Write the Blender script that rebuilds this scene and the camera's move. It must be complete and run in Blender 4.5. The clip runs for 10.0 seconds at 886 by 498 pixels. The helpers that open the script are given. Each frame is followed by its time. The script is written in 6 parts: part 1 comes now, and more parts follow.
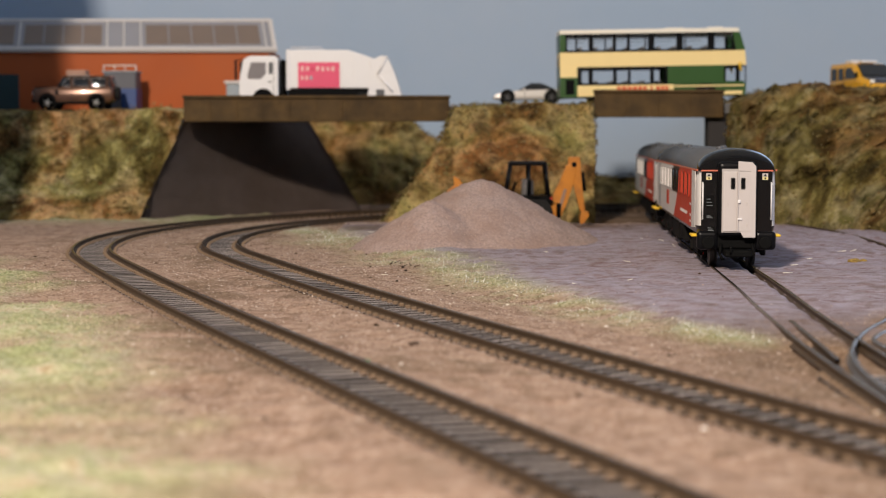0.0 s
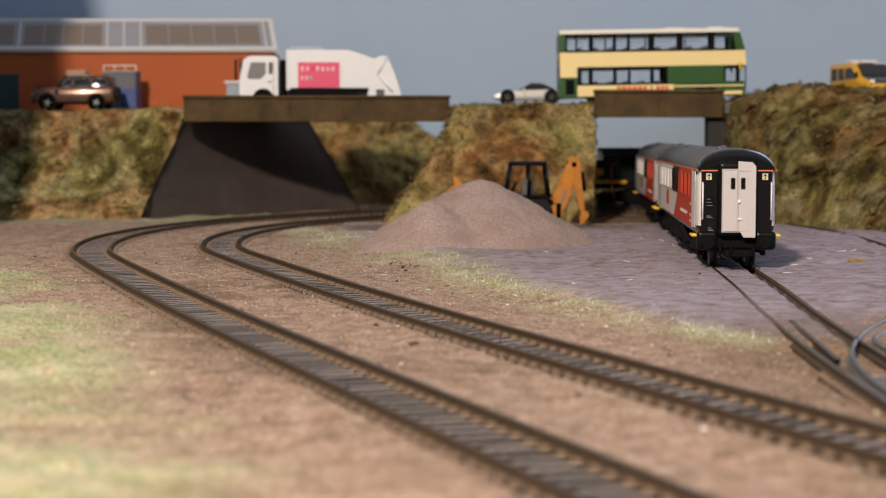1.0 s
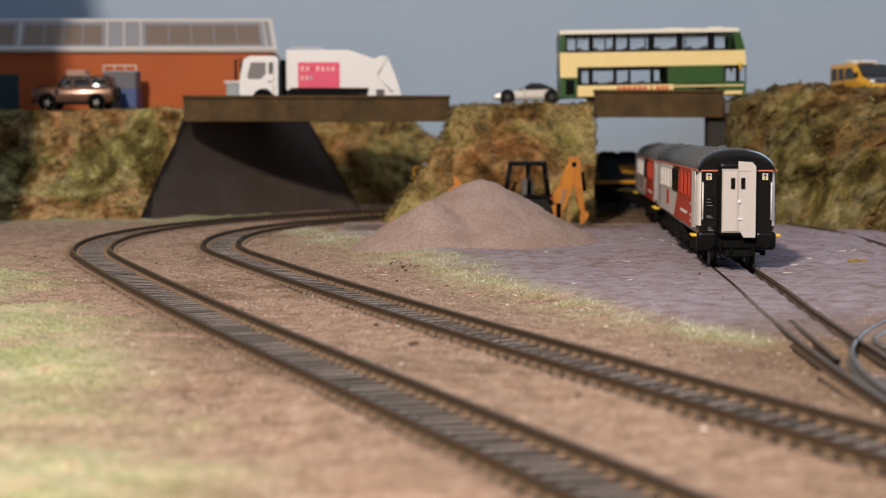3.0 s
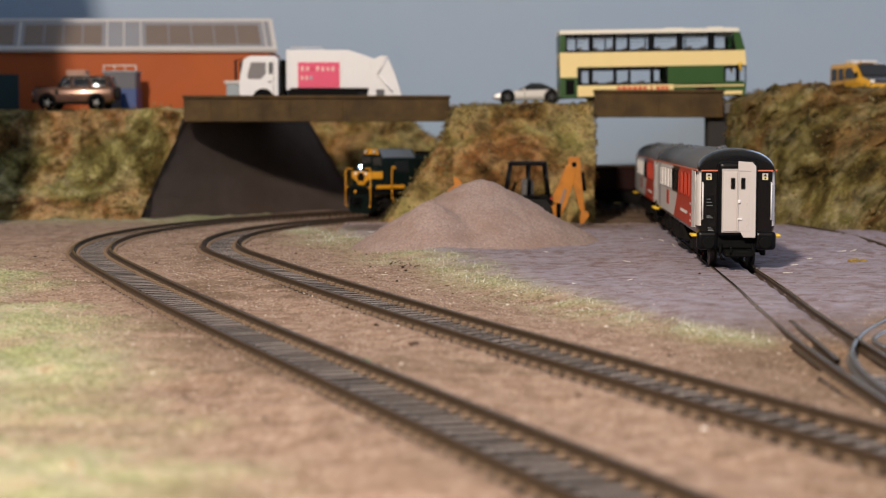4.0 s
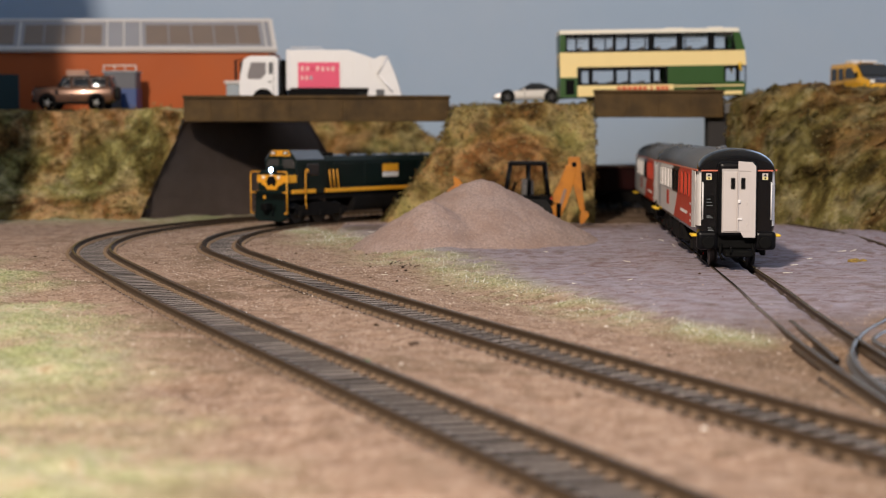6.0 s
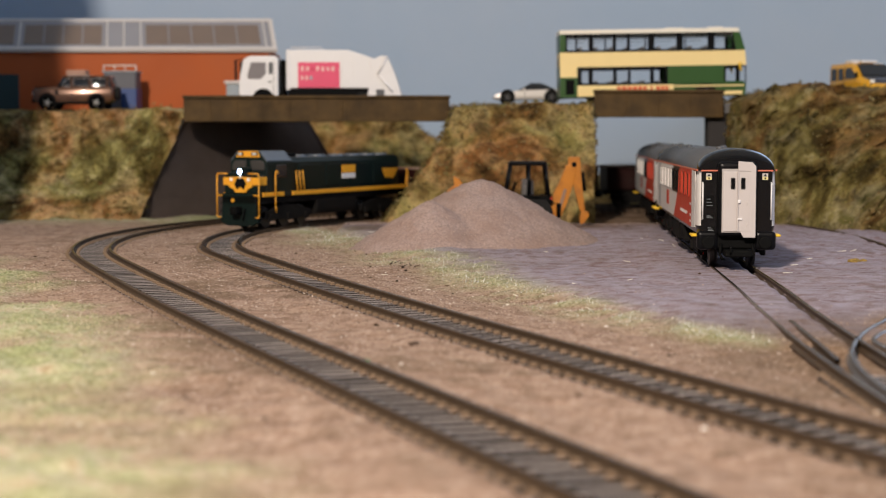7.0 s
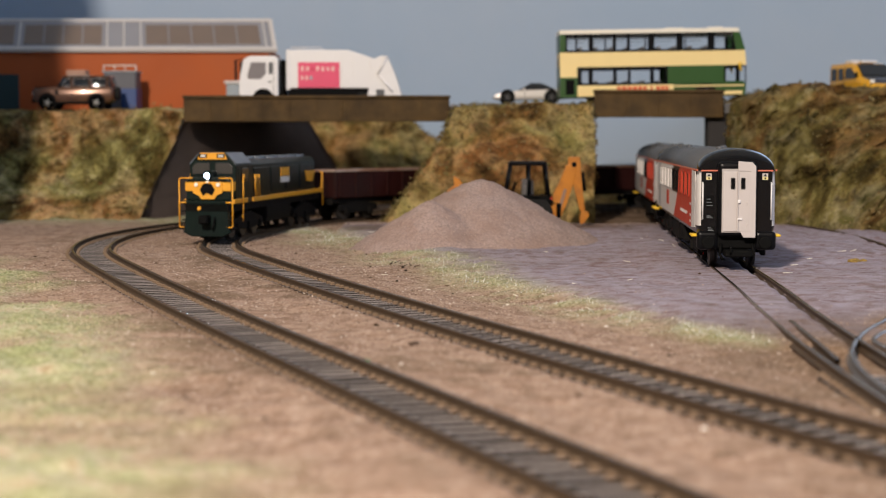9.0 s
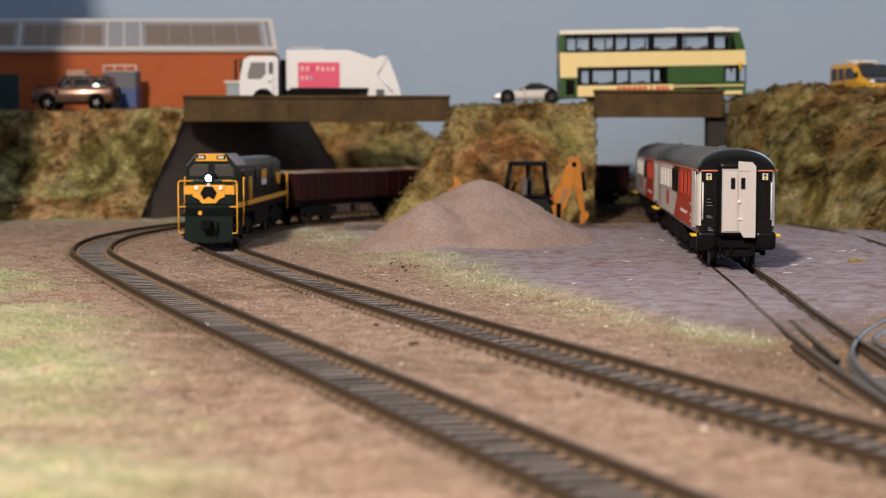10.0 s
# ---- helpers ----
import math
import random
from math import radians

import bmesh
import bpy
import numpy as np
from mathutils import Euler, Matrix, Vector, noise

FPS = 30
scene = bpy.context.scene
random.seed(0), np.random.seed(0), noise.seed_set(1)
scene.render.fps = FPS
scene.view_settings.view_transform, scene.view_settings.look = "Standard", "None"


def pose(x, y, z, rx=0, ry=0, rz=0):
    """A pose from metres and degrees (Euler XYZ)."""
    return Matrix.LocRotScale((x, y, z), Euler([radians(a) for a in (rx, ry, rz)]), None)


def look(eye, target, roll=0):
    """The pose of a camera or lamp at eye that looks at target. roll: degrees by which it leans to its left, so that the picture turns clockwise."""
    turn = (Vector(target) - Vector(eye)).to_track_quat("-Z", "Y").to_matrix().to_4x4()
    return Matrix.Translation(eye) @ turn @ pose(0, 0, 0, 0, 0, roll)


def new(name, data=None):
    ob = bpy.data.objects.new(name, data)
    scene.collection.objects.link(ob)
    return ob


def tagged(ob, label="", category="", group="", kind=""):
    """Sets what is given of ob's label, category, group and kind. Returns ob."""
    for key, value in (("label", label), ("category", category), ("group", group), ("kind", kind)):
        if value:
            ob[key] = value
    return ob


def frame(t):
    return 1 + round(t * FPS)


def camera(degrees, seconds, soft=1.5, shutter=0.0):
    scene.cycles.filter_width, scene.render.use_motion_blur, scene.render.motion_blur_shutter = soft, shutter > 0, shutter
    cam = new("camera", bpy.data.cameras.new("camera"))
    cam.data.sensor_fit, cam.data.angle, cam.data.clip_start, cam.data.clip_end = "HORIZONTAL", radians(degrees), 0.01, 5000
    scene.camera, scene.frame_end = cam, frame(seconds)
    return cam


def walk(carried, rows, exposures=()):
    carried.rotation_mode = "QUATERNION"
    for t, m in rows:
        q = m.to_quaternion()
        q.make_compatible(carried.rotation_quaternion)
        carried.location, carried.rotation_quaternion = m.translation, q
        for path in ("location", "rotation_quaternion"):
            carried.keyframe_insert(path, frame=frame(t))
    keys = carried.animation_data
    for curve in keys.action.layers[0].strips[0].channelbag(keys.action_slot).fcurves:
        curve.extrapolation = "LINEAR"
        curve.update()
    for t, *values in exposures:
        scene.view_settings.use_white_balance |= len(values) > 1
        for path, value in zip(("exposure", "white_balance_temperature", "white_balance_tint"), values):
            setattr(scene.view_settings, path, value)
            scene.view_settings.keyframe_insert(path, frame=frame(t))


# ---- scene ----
# A model railway at its true size: all plan numbers below are in millimetres, MM turns them into metres.
MM = 0.001
cam = camera(31.8, 10.0, soft=1.2)
cam.data.dof.use_dof = True
cam.data.dof.focus_distance = 0.60
cam.data.dof.aperture_fstop = 20.0
EYE = pose(0, 0, 0.0555, 90 - 4.139, 0, 0)
walk(cam, [(0.0, EYE), (10.0, EYE)])
scene.view_settings.exposure = 0.0

# ---------------------------------------------------------------- light
world = bpy.data.worlds.new("room_air")
scene.world = world
world.use_nodes = True
world.node_tree.nodes["Background"].inputs[0].default_value = (0.60, 0.70, 0.95, 1)
world.node_tree.nodes["Background"].inputs[1].default_value = 1.0


def lamp(name, eye, target, power, size_x, size_y, colour):
    d = bpy.data.lights.new(name, "AREA")
    d.shape, d.size, d.size_y, d.energy, d.color = "RECTANGLE", size_x, size_y, power, colour
    o = new(name, d)
    o.matrix_world = look(eye, target)
    return o


lamp("room_lamp", (-0.345, -0.53, 0.75), (0.0, 0.75, 0.0), 28.5, 0.08, 0.08, (1.0, 0.865, 0.735))
lamp("unseen_window_fill", (1.04, 2.13, 0.70), (1.04, 0.0, 0.70), 3.4, 0.90, 0.78, (0.52, 0.72, 1.0))
# cool fill lamp added on the right; a second window here is only assumed
lamp("unseen_window_fill", (2.13, -0.2, 0.75), (0.0, 0.8, 0.2), 12.5, 1.8, 1.3, (0.50, 0.71, 1.0))


# ---------------------------------------------------------------- materials
def links(m):
    m.use_nodes = True
    t = m.node_tree
    return t, t.nodes, t.links, t.nodes["Principled BSDF"]


def add(t, kind, **values):
    n = t.nodes.new(kind)
    for k, v in values.items():
        n.inputs[k.replace("_", " ")].default_value = v
    return n


def mat(name, colour, rough=0.5, metal=0.0, vary=0.12, scale=120.0, bump=0.0, bump_scale=600.0, dirt=None, dirt_amount=0.0, dirt_scale=40.0, coat=0.0, glow=0.0, spec=0.5):
    """Painted or cast surface: base colour with a fine grain, patches of dirt at a larger scale, and relief."""
    m = bpy.data.materials.new(name)
    t, n, l, b = links(m)
    tc = n.new("ShaderNodeTexCoord")
    fine = add(t, "ShaderNodeTexNoise", Scale=scale, Detail=6.0)
    l.new(tc.outputs["Object"], fine.inputs["Vector"])
    mix = n.new("ShaderNodeMix")
    mix.data_type = "RGBA"
    mix.inputs["A"].default_value = tuple(c * (1 - vary) for c in colour) + (1,)
    mix.inputs["B"].default_value = tuple(min(1, c * (1 + vary)) for c in colour) + (1,)
    l.new(fine.outputs["Fac"], mix.inputs["Factor"])
    out = mix.outputs["Result"]
    if dirt:
        big = add(t, "ShaderNodeTexNoise", Scale=dirt_scale, Detail=8.0, Roughness=0.65)
        l.new(tc.outputs["Object"], big.inputs["Vector"])
        ramp = n.new("ShaderNodeMapRange")
        ramp.inputs["From Min"].default_value, ramp.inputs["From Max"].default_value = 0.42, 0.68
        ramp.inputs["To Max"].default_value = dirt_amount
        l.new(big.outputs["Fac"], ramp.inputs["Value"])
        mx = n.new("ShaderNodeMix")
        mx.data_type = "RGBA"
        l.new(ramp.outputs["Result"], mx.inputs["Factor"])
        l.new(out, mx.inputs["A"])
        mx.inputs["B"].default_value = (*dirt, 1)
        out = mx.outputs["Result"]
    l.new(out, b.inputs["Base Color"])
    b.inputs["Metallic"].default_value = metal
    b.inputs["Coat Weight"].default_value = coat
    b.inputs["Specular IOR Level"].default_value = spec
    rr = n.new("ShaderNodeMapRange")
    rr.inputs["To Min"].default_value, rr.inputs["To Max"].default_value = max(0, rough - 0.08), min(1, rough + 0.08)
    l.new(fine.outputs["Fac"], rr.inputs["Value"])
    l.new(rr.outputs["Result"], b.inputs["Roughness"])
    if bump:
        bn = add(t, "ShaderNodeTexNoise", Scale=bump_scale, Detail=5.0)
        l.new(tc.outputs["Object"], bn.inputs["Vector"])
        bp = n.new("ShaderNodeBump")
        bp.inputs["Strength"].default_value = bump
        bp.inputs["Distance"].default_value = 0.0006
        l.new(bn.outputs["Fac"], bp.inputs["Height"])
        l.new(bp.outputs["Normal"], b.inputs["Normal"])
    if glow:
        b.inputs["Emission Color"].default_value = (*colour, 1)
        b.inputs["Emission Strength"].default_value = glow
    return m


def ground_material():
    """Painted baseboard: sand coloured scatter, worn grass flock and a smooth mauve yard, by the masks of the mesh."""
    m = bpy.data.materials.new("scenic_ground")
    t, n, l, b = links(m)
    tc = n.new("ShaderNodeTexCoord")

    def noise_at(scale, detail=6.0, rough=0.6):
        x = add(t, "ShaderNodeTexNoise", Scale=scale, Detail=detail, Roughness=rough)
        l.new(tc.outputs["Object"], x.inputs["Vector"])
        return x.outputs["Fac"]

    def ramp(fac, stops):
        r = n.new("ShaderNodeValToRGB")
        e = r.color_ramp.elements
        while len(e) < len(stops):
            e.new(0.5)
        for el, (p, c) in zip(e, stops):
            el.position, el.color = p, (*c, 1)
        l.new(fac, r.inputs["Fac"])
        return r.outputs["Color"]

    def mixed(a, c, fac):
        x = n.new("ShaderNodeMix")
        x.data_type = "RGBA"
        l.new(fac, x.inputs["Factor"])
        l.new(a, x.inputs["A"])
        l.new(c, x.inputs["B"])
        return x.outputs["Result"]

    def mask(name):
        a = n.new("ShaderNodeAttribute")
        a.attribute_name = name
        return a.outputs["Fac"]

    fine, mid, big = noise_at(900.0, 4.0, 0.7), noise_at(160.0), noise_at(22.0)
    sand = ramp(fine, [(0.35, (0.07, 0.042, 0.028)), (0.45, (0.27, 0.175, 0.125)), (0.55, (0.36, 0.25, 0.19)), (0.66, (0.66, 0.55, 0.47))])
    sand2 = ramp(mid, [(0.38, (0.15, 0.092, 0.062)), (0.5, (0.33, 0.22, 0.16)), (0.64, (0.45, 0.335, 0.265))])
    soil = mixed(sand, sand2, big)
    grass = mixed(ramp(fine, [(0.36, (0.20, 0.175, 0.09)), (0.5, (0.39, 0.36, 0.225)), (0.64, (0.64, 0.61, 0.49))]),
                  ramp(mid, [(0.38, (0.225, 0.265, 0.115)), (0.46, (0.41, 0.425, 0.24)), (0.54, (0.50, 0.44, 0.32)), (0.62, (0.45, 0.31, 0.20))]), big)
    green = ramp(fine, [(0.36, (0.13, 0.15, 0.055)), (0.5, (0.29, 0.31, 0.145)), (0.64, (0.45, 0.46, 0.28))])
    grass = mixed(grass, green, ramp(noise_at(17.0, 7.0, 0.65), [(0.43, (0, 0, 0)), (0.57, (0.9, 0.9, 0.9))]))
    yard = mixed(ramp(mid, [(0.36, (0.19, 0.122, 0.117)), (0.46, (0.285, 0.24, 0.28)), (0.6, (0.37, 0.345, 0.415))]),
                 ramp(fine, [(0.34, (0.19, 0.13, 0.13)), (0.6, (0.34, 0.29, 0.325))]), big)
    c = mixed(soil, yard, mask("yard"))
    mp = add(t, "ShaderNodeMapping", Scale=(75.0, 300.0, 60.0), Rotation=(0.0, 0.0, -0.16))
    l.new(tc.outputs["Object"], mp.inputs["Vector"])
    sc = add(t, "ShaderNodeTexNoise", Scale=1.0, Detail=5.0, Roughness=0.62, Distortion=0.7)
    l.new(mp.outputs["Vector"], sc.inputs["Vector"])
    both = n.new("ShaderNodeMath")
    both.operation = "MULTIPLY"
    l.new(ramp(sc.outputs["Fac"], [(0.585, (0, 0, 0)), (0.635, (0.8, 0.8, 0.8))]), both.inputs[0])
    l.new(mask("yard"), both.inputs[1])
    c = mixed(c, ramp(fine, [(0.35, (0.085, 0.038, 0.030)), (0.65, (0.21, 0.105, 0.085))]), both.outputs[0])
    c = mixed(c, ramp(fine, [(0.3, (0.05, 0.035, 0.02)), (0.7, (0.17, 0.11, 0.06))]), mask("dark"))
    c = mixed(c, grass, mask("grass"))
    c = mixed(c, ramp(fine, [(0.38, (0.008, 0.007, 0.007)), (0.62, (0.05, 0.043, 0.04))]), mask("ballast"))
    l.new(c, b.inputs["Base Color"])
    b.inputs["Roughness"].default_value = 0.95
    b.inputs["Specular IOR Level"].default_value = 0.15
    bp = n.new("ShaderNodeBump")
    bp.inputs["Strength"].default_value, bp.inputs["Distance"].default_value = 0.55, 0.0008
    l.new(fine, bp.inputs["Height"])
    l.new(bp.outputs["Normal"], b.inputs["Normal"])
    return m


def flock_material(name, first, second, dark=0.45):
    """Scenic flock on rough plaster: two palettes drifting into one another, broken up by tufts and fine crumbs."""
    m = bpy.data.materials.new(name)
    t, n, l, b = links(m)
    tc = n.new("ShaderNodeTexCoord")

    def noise_at(s, detail, rough, twist=0.0):
        x = add(t, "ShaderNodeTexNoise", Scale=s, Detail=detail, Roughness=rough, Distortion=twist)
        l.new(tc.outputs["Object"], x.inputs["Vector"])
        return x.outputs["Fac"]

    def ramp(fac, stops):
        r = n.new("ShaderNodeValToRGB")
        e = r.color_ramp.elements
        while len(e) < len(stops):
            e.new(0.5)
        for el, (p, c) in zip(e, stops):
            el.position, el.color = p, (*c, 1)
        l.new(fac, r.inputs["Fac"])
        return r.outputs["Color"]

    def mixed(a, c, fac):
        x = n.new("ShaderNodeMix")
        x.data_type = "RGBA"
        l.new(fac, x.inputs["Factor"])
        l.new(a, x.inputs["A"])
        l.new(c, x.inputs["B"])
        return x.outputs["Result"]

    def spread(colours):
        return [(0.37 + 0.26 * i / (len(colours) - 1), c) for i, c in enumerate(colours)]

    drift, patch, tuft, fine = noise_at(17.0, 6.0, 0.6, 0.5), noise_at(30.0, 7.0, 0.58, 0.5), noise_at(75.0, 7.0, 0.66, 0.4), noise_at(620.0, 4.0, 0.7)
    base = mixed(ramp(patch, spread(first)), ramp(patch, spread(second)), ramp(drift, [(0.46, (0, 0, 0)), (0.62, (1, 1, 1))]))
    for fac, lo, hi in ((tuft, dark, 1.4), (fine, 0.66, 1.25)):
        mx = n.new("ShaderNodeMix")
        mx.data_type, mx.blend_type = "RGBA", "MULTIPLY"
        mx.inputs["Factor"].default_value = 1.0
        l.new(base, mx.inputs["A"])
        l.new(ramp(fac, [(0.34, (lo, lo, lo)), (0.5, (1, 1, 1)), (0.68, (hi, hi, hi))]), mx.inputs["B"])
        base = mx.outputs["Result"]
    l.new(base, b.inputs["Base Color"])
    b.inputs["Roughness"].default_value = 0.95
    b.inputs["Specular IOR Level"].default_value = 0.1
    sm = n.new("ShaderNodeMath")
    l.new(tuft, sm.inputs[0])
    l.new(fine, sm.inputs[1])
    bp = n.new("ShaderNodeBump")
    bp.inputs["Strength"].default_value, bp.inputs["Distance"].default_value = 0.8, 0.0016
    l.new(sm.outputs[0], bp.inputs["Height"])
    l.new(bp.outputs["Normal"], b.inputs["Normal"])
    return m


def glass_material(name, tint=(0.75, 0.8, 0.85), rough=0.03):
    m = bpy.data.materials.new(name)
    t, n, l, b = links(m)
    b.inputs["Base Color"].default_value = (*tint, 1)
    b.inputs["Roughness"].default_value = rough
    b.inputs["Transmission Weight"].default_value = 1.0
    b.inputs["IOR"].default_value = 1.08
    return m


def scatter_material(name, stops, rough=0.9):
    """Loose grains and fibres, each of its own shade."""
    m = bpy.data.materials.new(name)
    t, n, l, b = links(m)
    g = n.new("ShaderNodeNewGeometry")
    r = n.new("ShaderNodeValToRGB")
    e = r.color_ramp.elements
    while len(e) < len(stops):
        e.new(0.5)
    for el, (p, c) in zip(e, stops):
        el.position, el.color = p, (*c, 1)
    l.new(g.outputs["Random Per Island"], r.inputs["Fac"])
    l.new(r.outputs["Color"], b.inputs["Base Color"])
    b.inputs["Roughness"].default_value = rough
    b.inputs["Specular IOR Level"].default_value = 0.2
    return m


GROUND = ground_material()
FLOCK = flock_material("bank_flock", [(0.075, 0.055, 0.016), (0.16, 0.135, 0.042), (0.29, 0.26, 0.10), (0.42, 0.36, 0.19), (0.22, 0.21, 0.07)],
                       [(0.07, 0.034, 0.011), (0.20, 0.10, 0.034), (0.38, 0.23, 0.11), (0.29, 0.15, 0.055), (0.12, 0.07, 0.022)], 0.36)
FLOCK_BROWN = flock_material("bank_flock_straw", [(0.09, 0.06, 0.02), (0.20, 0.15, 0.05), (0.33, 0.25, 0.105), (0.28, 0.235, 0.085), (0.16, 0.135, 0.04)],
                             [(0.07, 0.034, 0.011), (0.18, 0.08, 0.026), (0.32, 0.18, 0.075), (0.25, 0.13, 0.042), (0.12, 0.065, 0.02)], 0.4)
FLOCK_GREEN = flock_material("bank_flock_dark", [(0.045, 0.033, 0.010), (0.10, 0.078, 0.022), (0.19, 0.16, 0.058), (0.27, 0.23, 0.12), (0.12, 0.11, 0.033)],
                             [(0.045, 0.022, 0.007), (0.12, 0.06, 0.019), (0.21, 0.125, 0.05), (0.16, 0.09, 0.03), (0.075, 0.047, 0.015)], 0.32)
RAIL = mat("rail_brown_paint", (0.068, 0.043, 0.025), 0.6, 0.2, 0.3, 300, 0.2)
RAIL_TOP = mat("rail_top_steel", (0.20, 0.165, 0.14), 0.16, 0.9, 0.3, 200)
# near-black side faces: the shade between sleepers is put into the colour
SLEEPER_GAP_SHADE = mat("sleeper_gap_shade", (0.018, 0.014, 0.012), 0.9, 0, 0.3, 260, spec=0.1)
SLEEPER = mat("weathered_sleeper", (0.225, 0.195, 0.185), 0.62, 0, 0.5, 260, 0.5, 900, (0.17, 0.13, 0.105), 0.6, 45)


def each_its_own(m, low, high):
    """Gives every object that wears the material a shade of its own."""
    t, n, l, b = links(m)
    old = b.inputs["Base Color"].links[0].from_socket
    info, shade, mx = n.new("ShaderNodeObjectInfo"), n.new("ShaderNodeMapRange"), n.new("ShaderNodeMix")
    shade.inputs["To Min"].default_value, shade.inputs["To Max"].default_value = low, high
    mx.data_type, mx.blend_type = "RGBA", "MULTIPLY"
    mx.inputs["Factor"].default_value = 1.0
    l.new(info.outputs["Random"], shade.inputs["Value"])
    l.new(old, mx.inputs["A"])
    l.new(shade.outputs["Result"], mx.inputs["B"])
    l.new(mx.outputs["Result"], b.inputs["Base Color"])


each_its_own(SLEEPER, 0.5, 1.35)
GIRDER = mat("bridge_brown_paint", (0.080, 0.047, 0.016), 0.75, 0, 0.45, 130, 0.5, 400, (0.032, 0.019, 0.007), 0.8, 55, spec=0.25)
ABUT = mat("abutment_grey_paint", (0.128, 0.096, 0.084), 0.9, 0, 0.25, 90, 0.4, 700, (0.105, 0.074, 0.060), 0.7, 25)
SKY = mat("backdrop_blue_paint", (0.335, 0.42, 0.53), 0.9, 0, 0.03, 20, 0, 600, (0.385, 0.435, 0.51), 0.5, 5)
SAND = mat("heap_sand", (0.32, 0.238, 0.213), 0.95, 0, 0.7, 900, 1.0, 800, (0.24, 0.155, 0.125), 0.7, 60)
BLACK = mat("black_plastic", (0.004, 0.004, 0.005), 0.34, spec=0.12)
BLACK_MATT = mat("black_matt_plastic", (0.005, 0.005, 0.005), 0.7, spec=0.05)
TYRE = mat("tyre_rubber", (0.014, 0.014, 0.014), 0.85, spec=0.15)
WHITE = mat("white_plastic_paint", (0.70, 0.68, 0.675), 0.4, 0, 0.03)
CREAM_WHITE = mat("off_white_paint", (0.72, 0.68, 0.62), 0.5, 0, 0.04)
PIER_BLACK = mat("pier_dark_paint", (0.03, 0.027, 0.027), 0.85, 0, 0.3, 90, 0.3, 500)
RAIL_BARE = mat("bare_rail_steel", (0.24, 0.225, 0.22), 0.4, 0.7, 0.3, 200)
CHAIR = mat("rail_chair_brown", (0.17, 0.112, 0.07), 0.8, 0, 0.4, 300, 0.4, 900)
DARK_GLASS = mat("dark_glazing", (0.02, 0.022, 0.025), 0.08)


# ---------------------------------------------------------------- mesh helpers
def part(name, bm, material, parent=None, label=""):
    """Links a bmesh (in millimetres) as one mesh object, under a thing or on its own."""
    me = bpy.data.meshes.new(name)
    bmesh.ops.scale(bm, vec=(MM, MM, MM), verts=bm.verts)
    bmesh.ops.recalc_face_normals(bm, faces=bm.faces)
    bm.to_mesh(me)
    bm.free()
    for m in (material if isinstance(material, (list, tuple)) else [material]):
        me.materials.append(m)
    ob = new(name, me)
    if parent:
        ob.parent = parent
    if label:
        tagged(ob, label)
    return ob


def thing(name, label, category, m=None, group="", kind=""):
    ob = new(name)
    ob.empty_display_size = 0.01
    if m:
        ob.matrix_basis = m
    return tagged(ob, label, category, group, kind)


def at(x, y, z, turn=0):
    """A pose from millimetres and a turn about z in degrees."""
    return pose(x * MM, y * MM, z * MM, 0, 0, turn)


def box(x0, x1, y0, y1, z0, z1, bevel=0.0, bm=None, segments=1):
    out = bm or bmesh.new()
    b = bmesh.new() if bm and bevel else out
    vs = [b.verts.new((x, y, z)) for x in (x0, x1) for y in (y0, y1) for z in (z0, z1)]
    for f in ((0, 1, 3, 2), (4, 6, 7, 5), (0, 4, 5, 1), (2, 3, 7, 6), (0, 2, 6, 4), (1, 5, 7, 3)):
        b.faces.new([vs[i] for i in f])
    if bevel:
        bmesh.ops.bevel(b, geom=list(b.edges), offset=bevel, segments=segments, affect="EDGES", profile=0.5)
    if b is not out:
        join(out, b)
    return out


def join(out, b):
    idx = {}
    for v in b.verts:
        idx[v] = out.verts.new(v.co)
    for f in b.faces:
        try:
            g = out.faces.new([idx[v] for v in f.verts])
            g.material_index, g.smooth = f.material_index, f.smooth
        except ValueError:
            pass
    b.free()
    return out


def prism(profile, a0, a1, axis="y", bevel=0.0, bm=None):
    """A closed outline of (u, v) pushed from a0 to a1 along an axis; u, v are the other two axes in order."""
    b = bmesh.new()
    put = {"y": lambda u, v, a: (u, a, v), "x": lambda u, v, a: (a, u, v), "z": lambda u, v, a: (u, v, a)}[axis]
    p = [b.verts.new(put(u, v, a0)) for u, v in profile]
    q = [b.verts.new(put(u, v, a1)) for u, v in profile]
    k = len(profile)
    b.faces.new(p)
    b.faces.new(q[::-1])
    for i in range(k):
        b.faces.new((p[i], p[(i + 1) % k], q[(i + 1) % k], q[i]))
    if bevel:
        bmesh.ops.bevel(b, geom=list(b.edges), offset=bevel, segments=2, affect="EDGES", profile=0.5)
    return join(bm, b) if bm else b


def rod(p0, p1, r, sides=10, bm=None, r1=None):
    """A round bar between two points."""
    b = bm or bmesh.new()
    p0, p1 = Vector(p0), Vector(p1)
    q = (p1 - p0).to_track_quat("Z", "Y").to_matrix()
    rings = []
    for p, rr in ((p0, r), (p1, r if r1 is None else r1)):
        rings.append([b.verts.new(p + q @ Vector((rr * math.cos(2 * math.pi * i / sides), rr * math.sin(2 * math.pi * i / sides), 0))) for i in range(sides)])
    for i in range(sides):
        f = b.faces.new((rings[0][i], rings[0][(i + 1) % sides], rings[1][(i + 1) % sides], rings[1][i]))
        f.smooth = True
    b.faces.new(rings[0][::-1])
    b.faces.new(rings[1])
    return b


def wire(points, r, sides=6, bm=None):
    """A thin bent bar through a few points."""
    b = bm or bmesh.new()
    for p, q in zip(points[:-1], points[1:]):
        rod(p, q, r, sides, b)
    return b


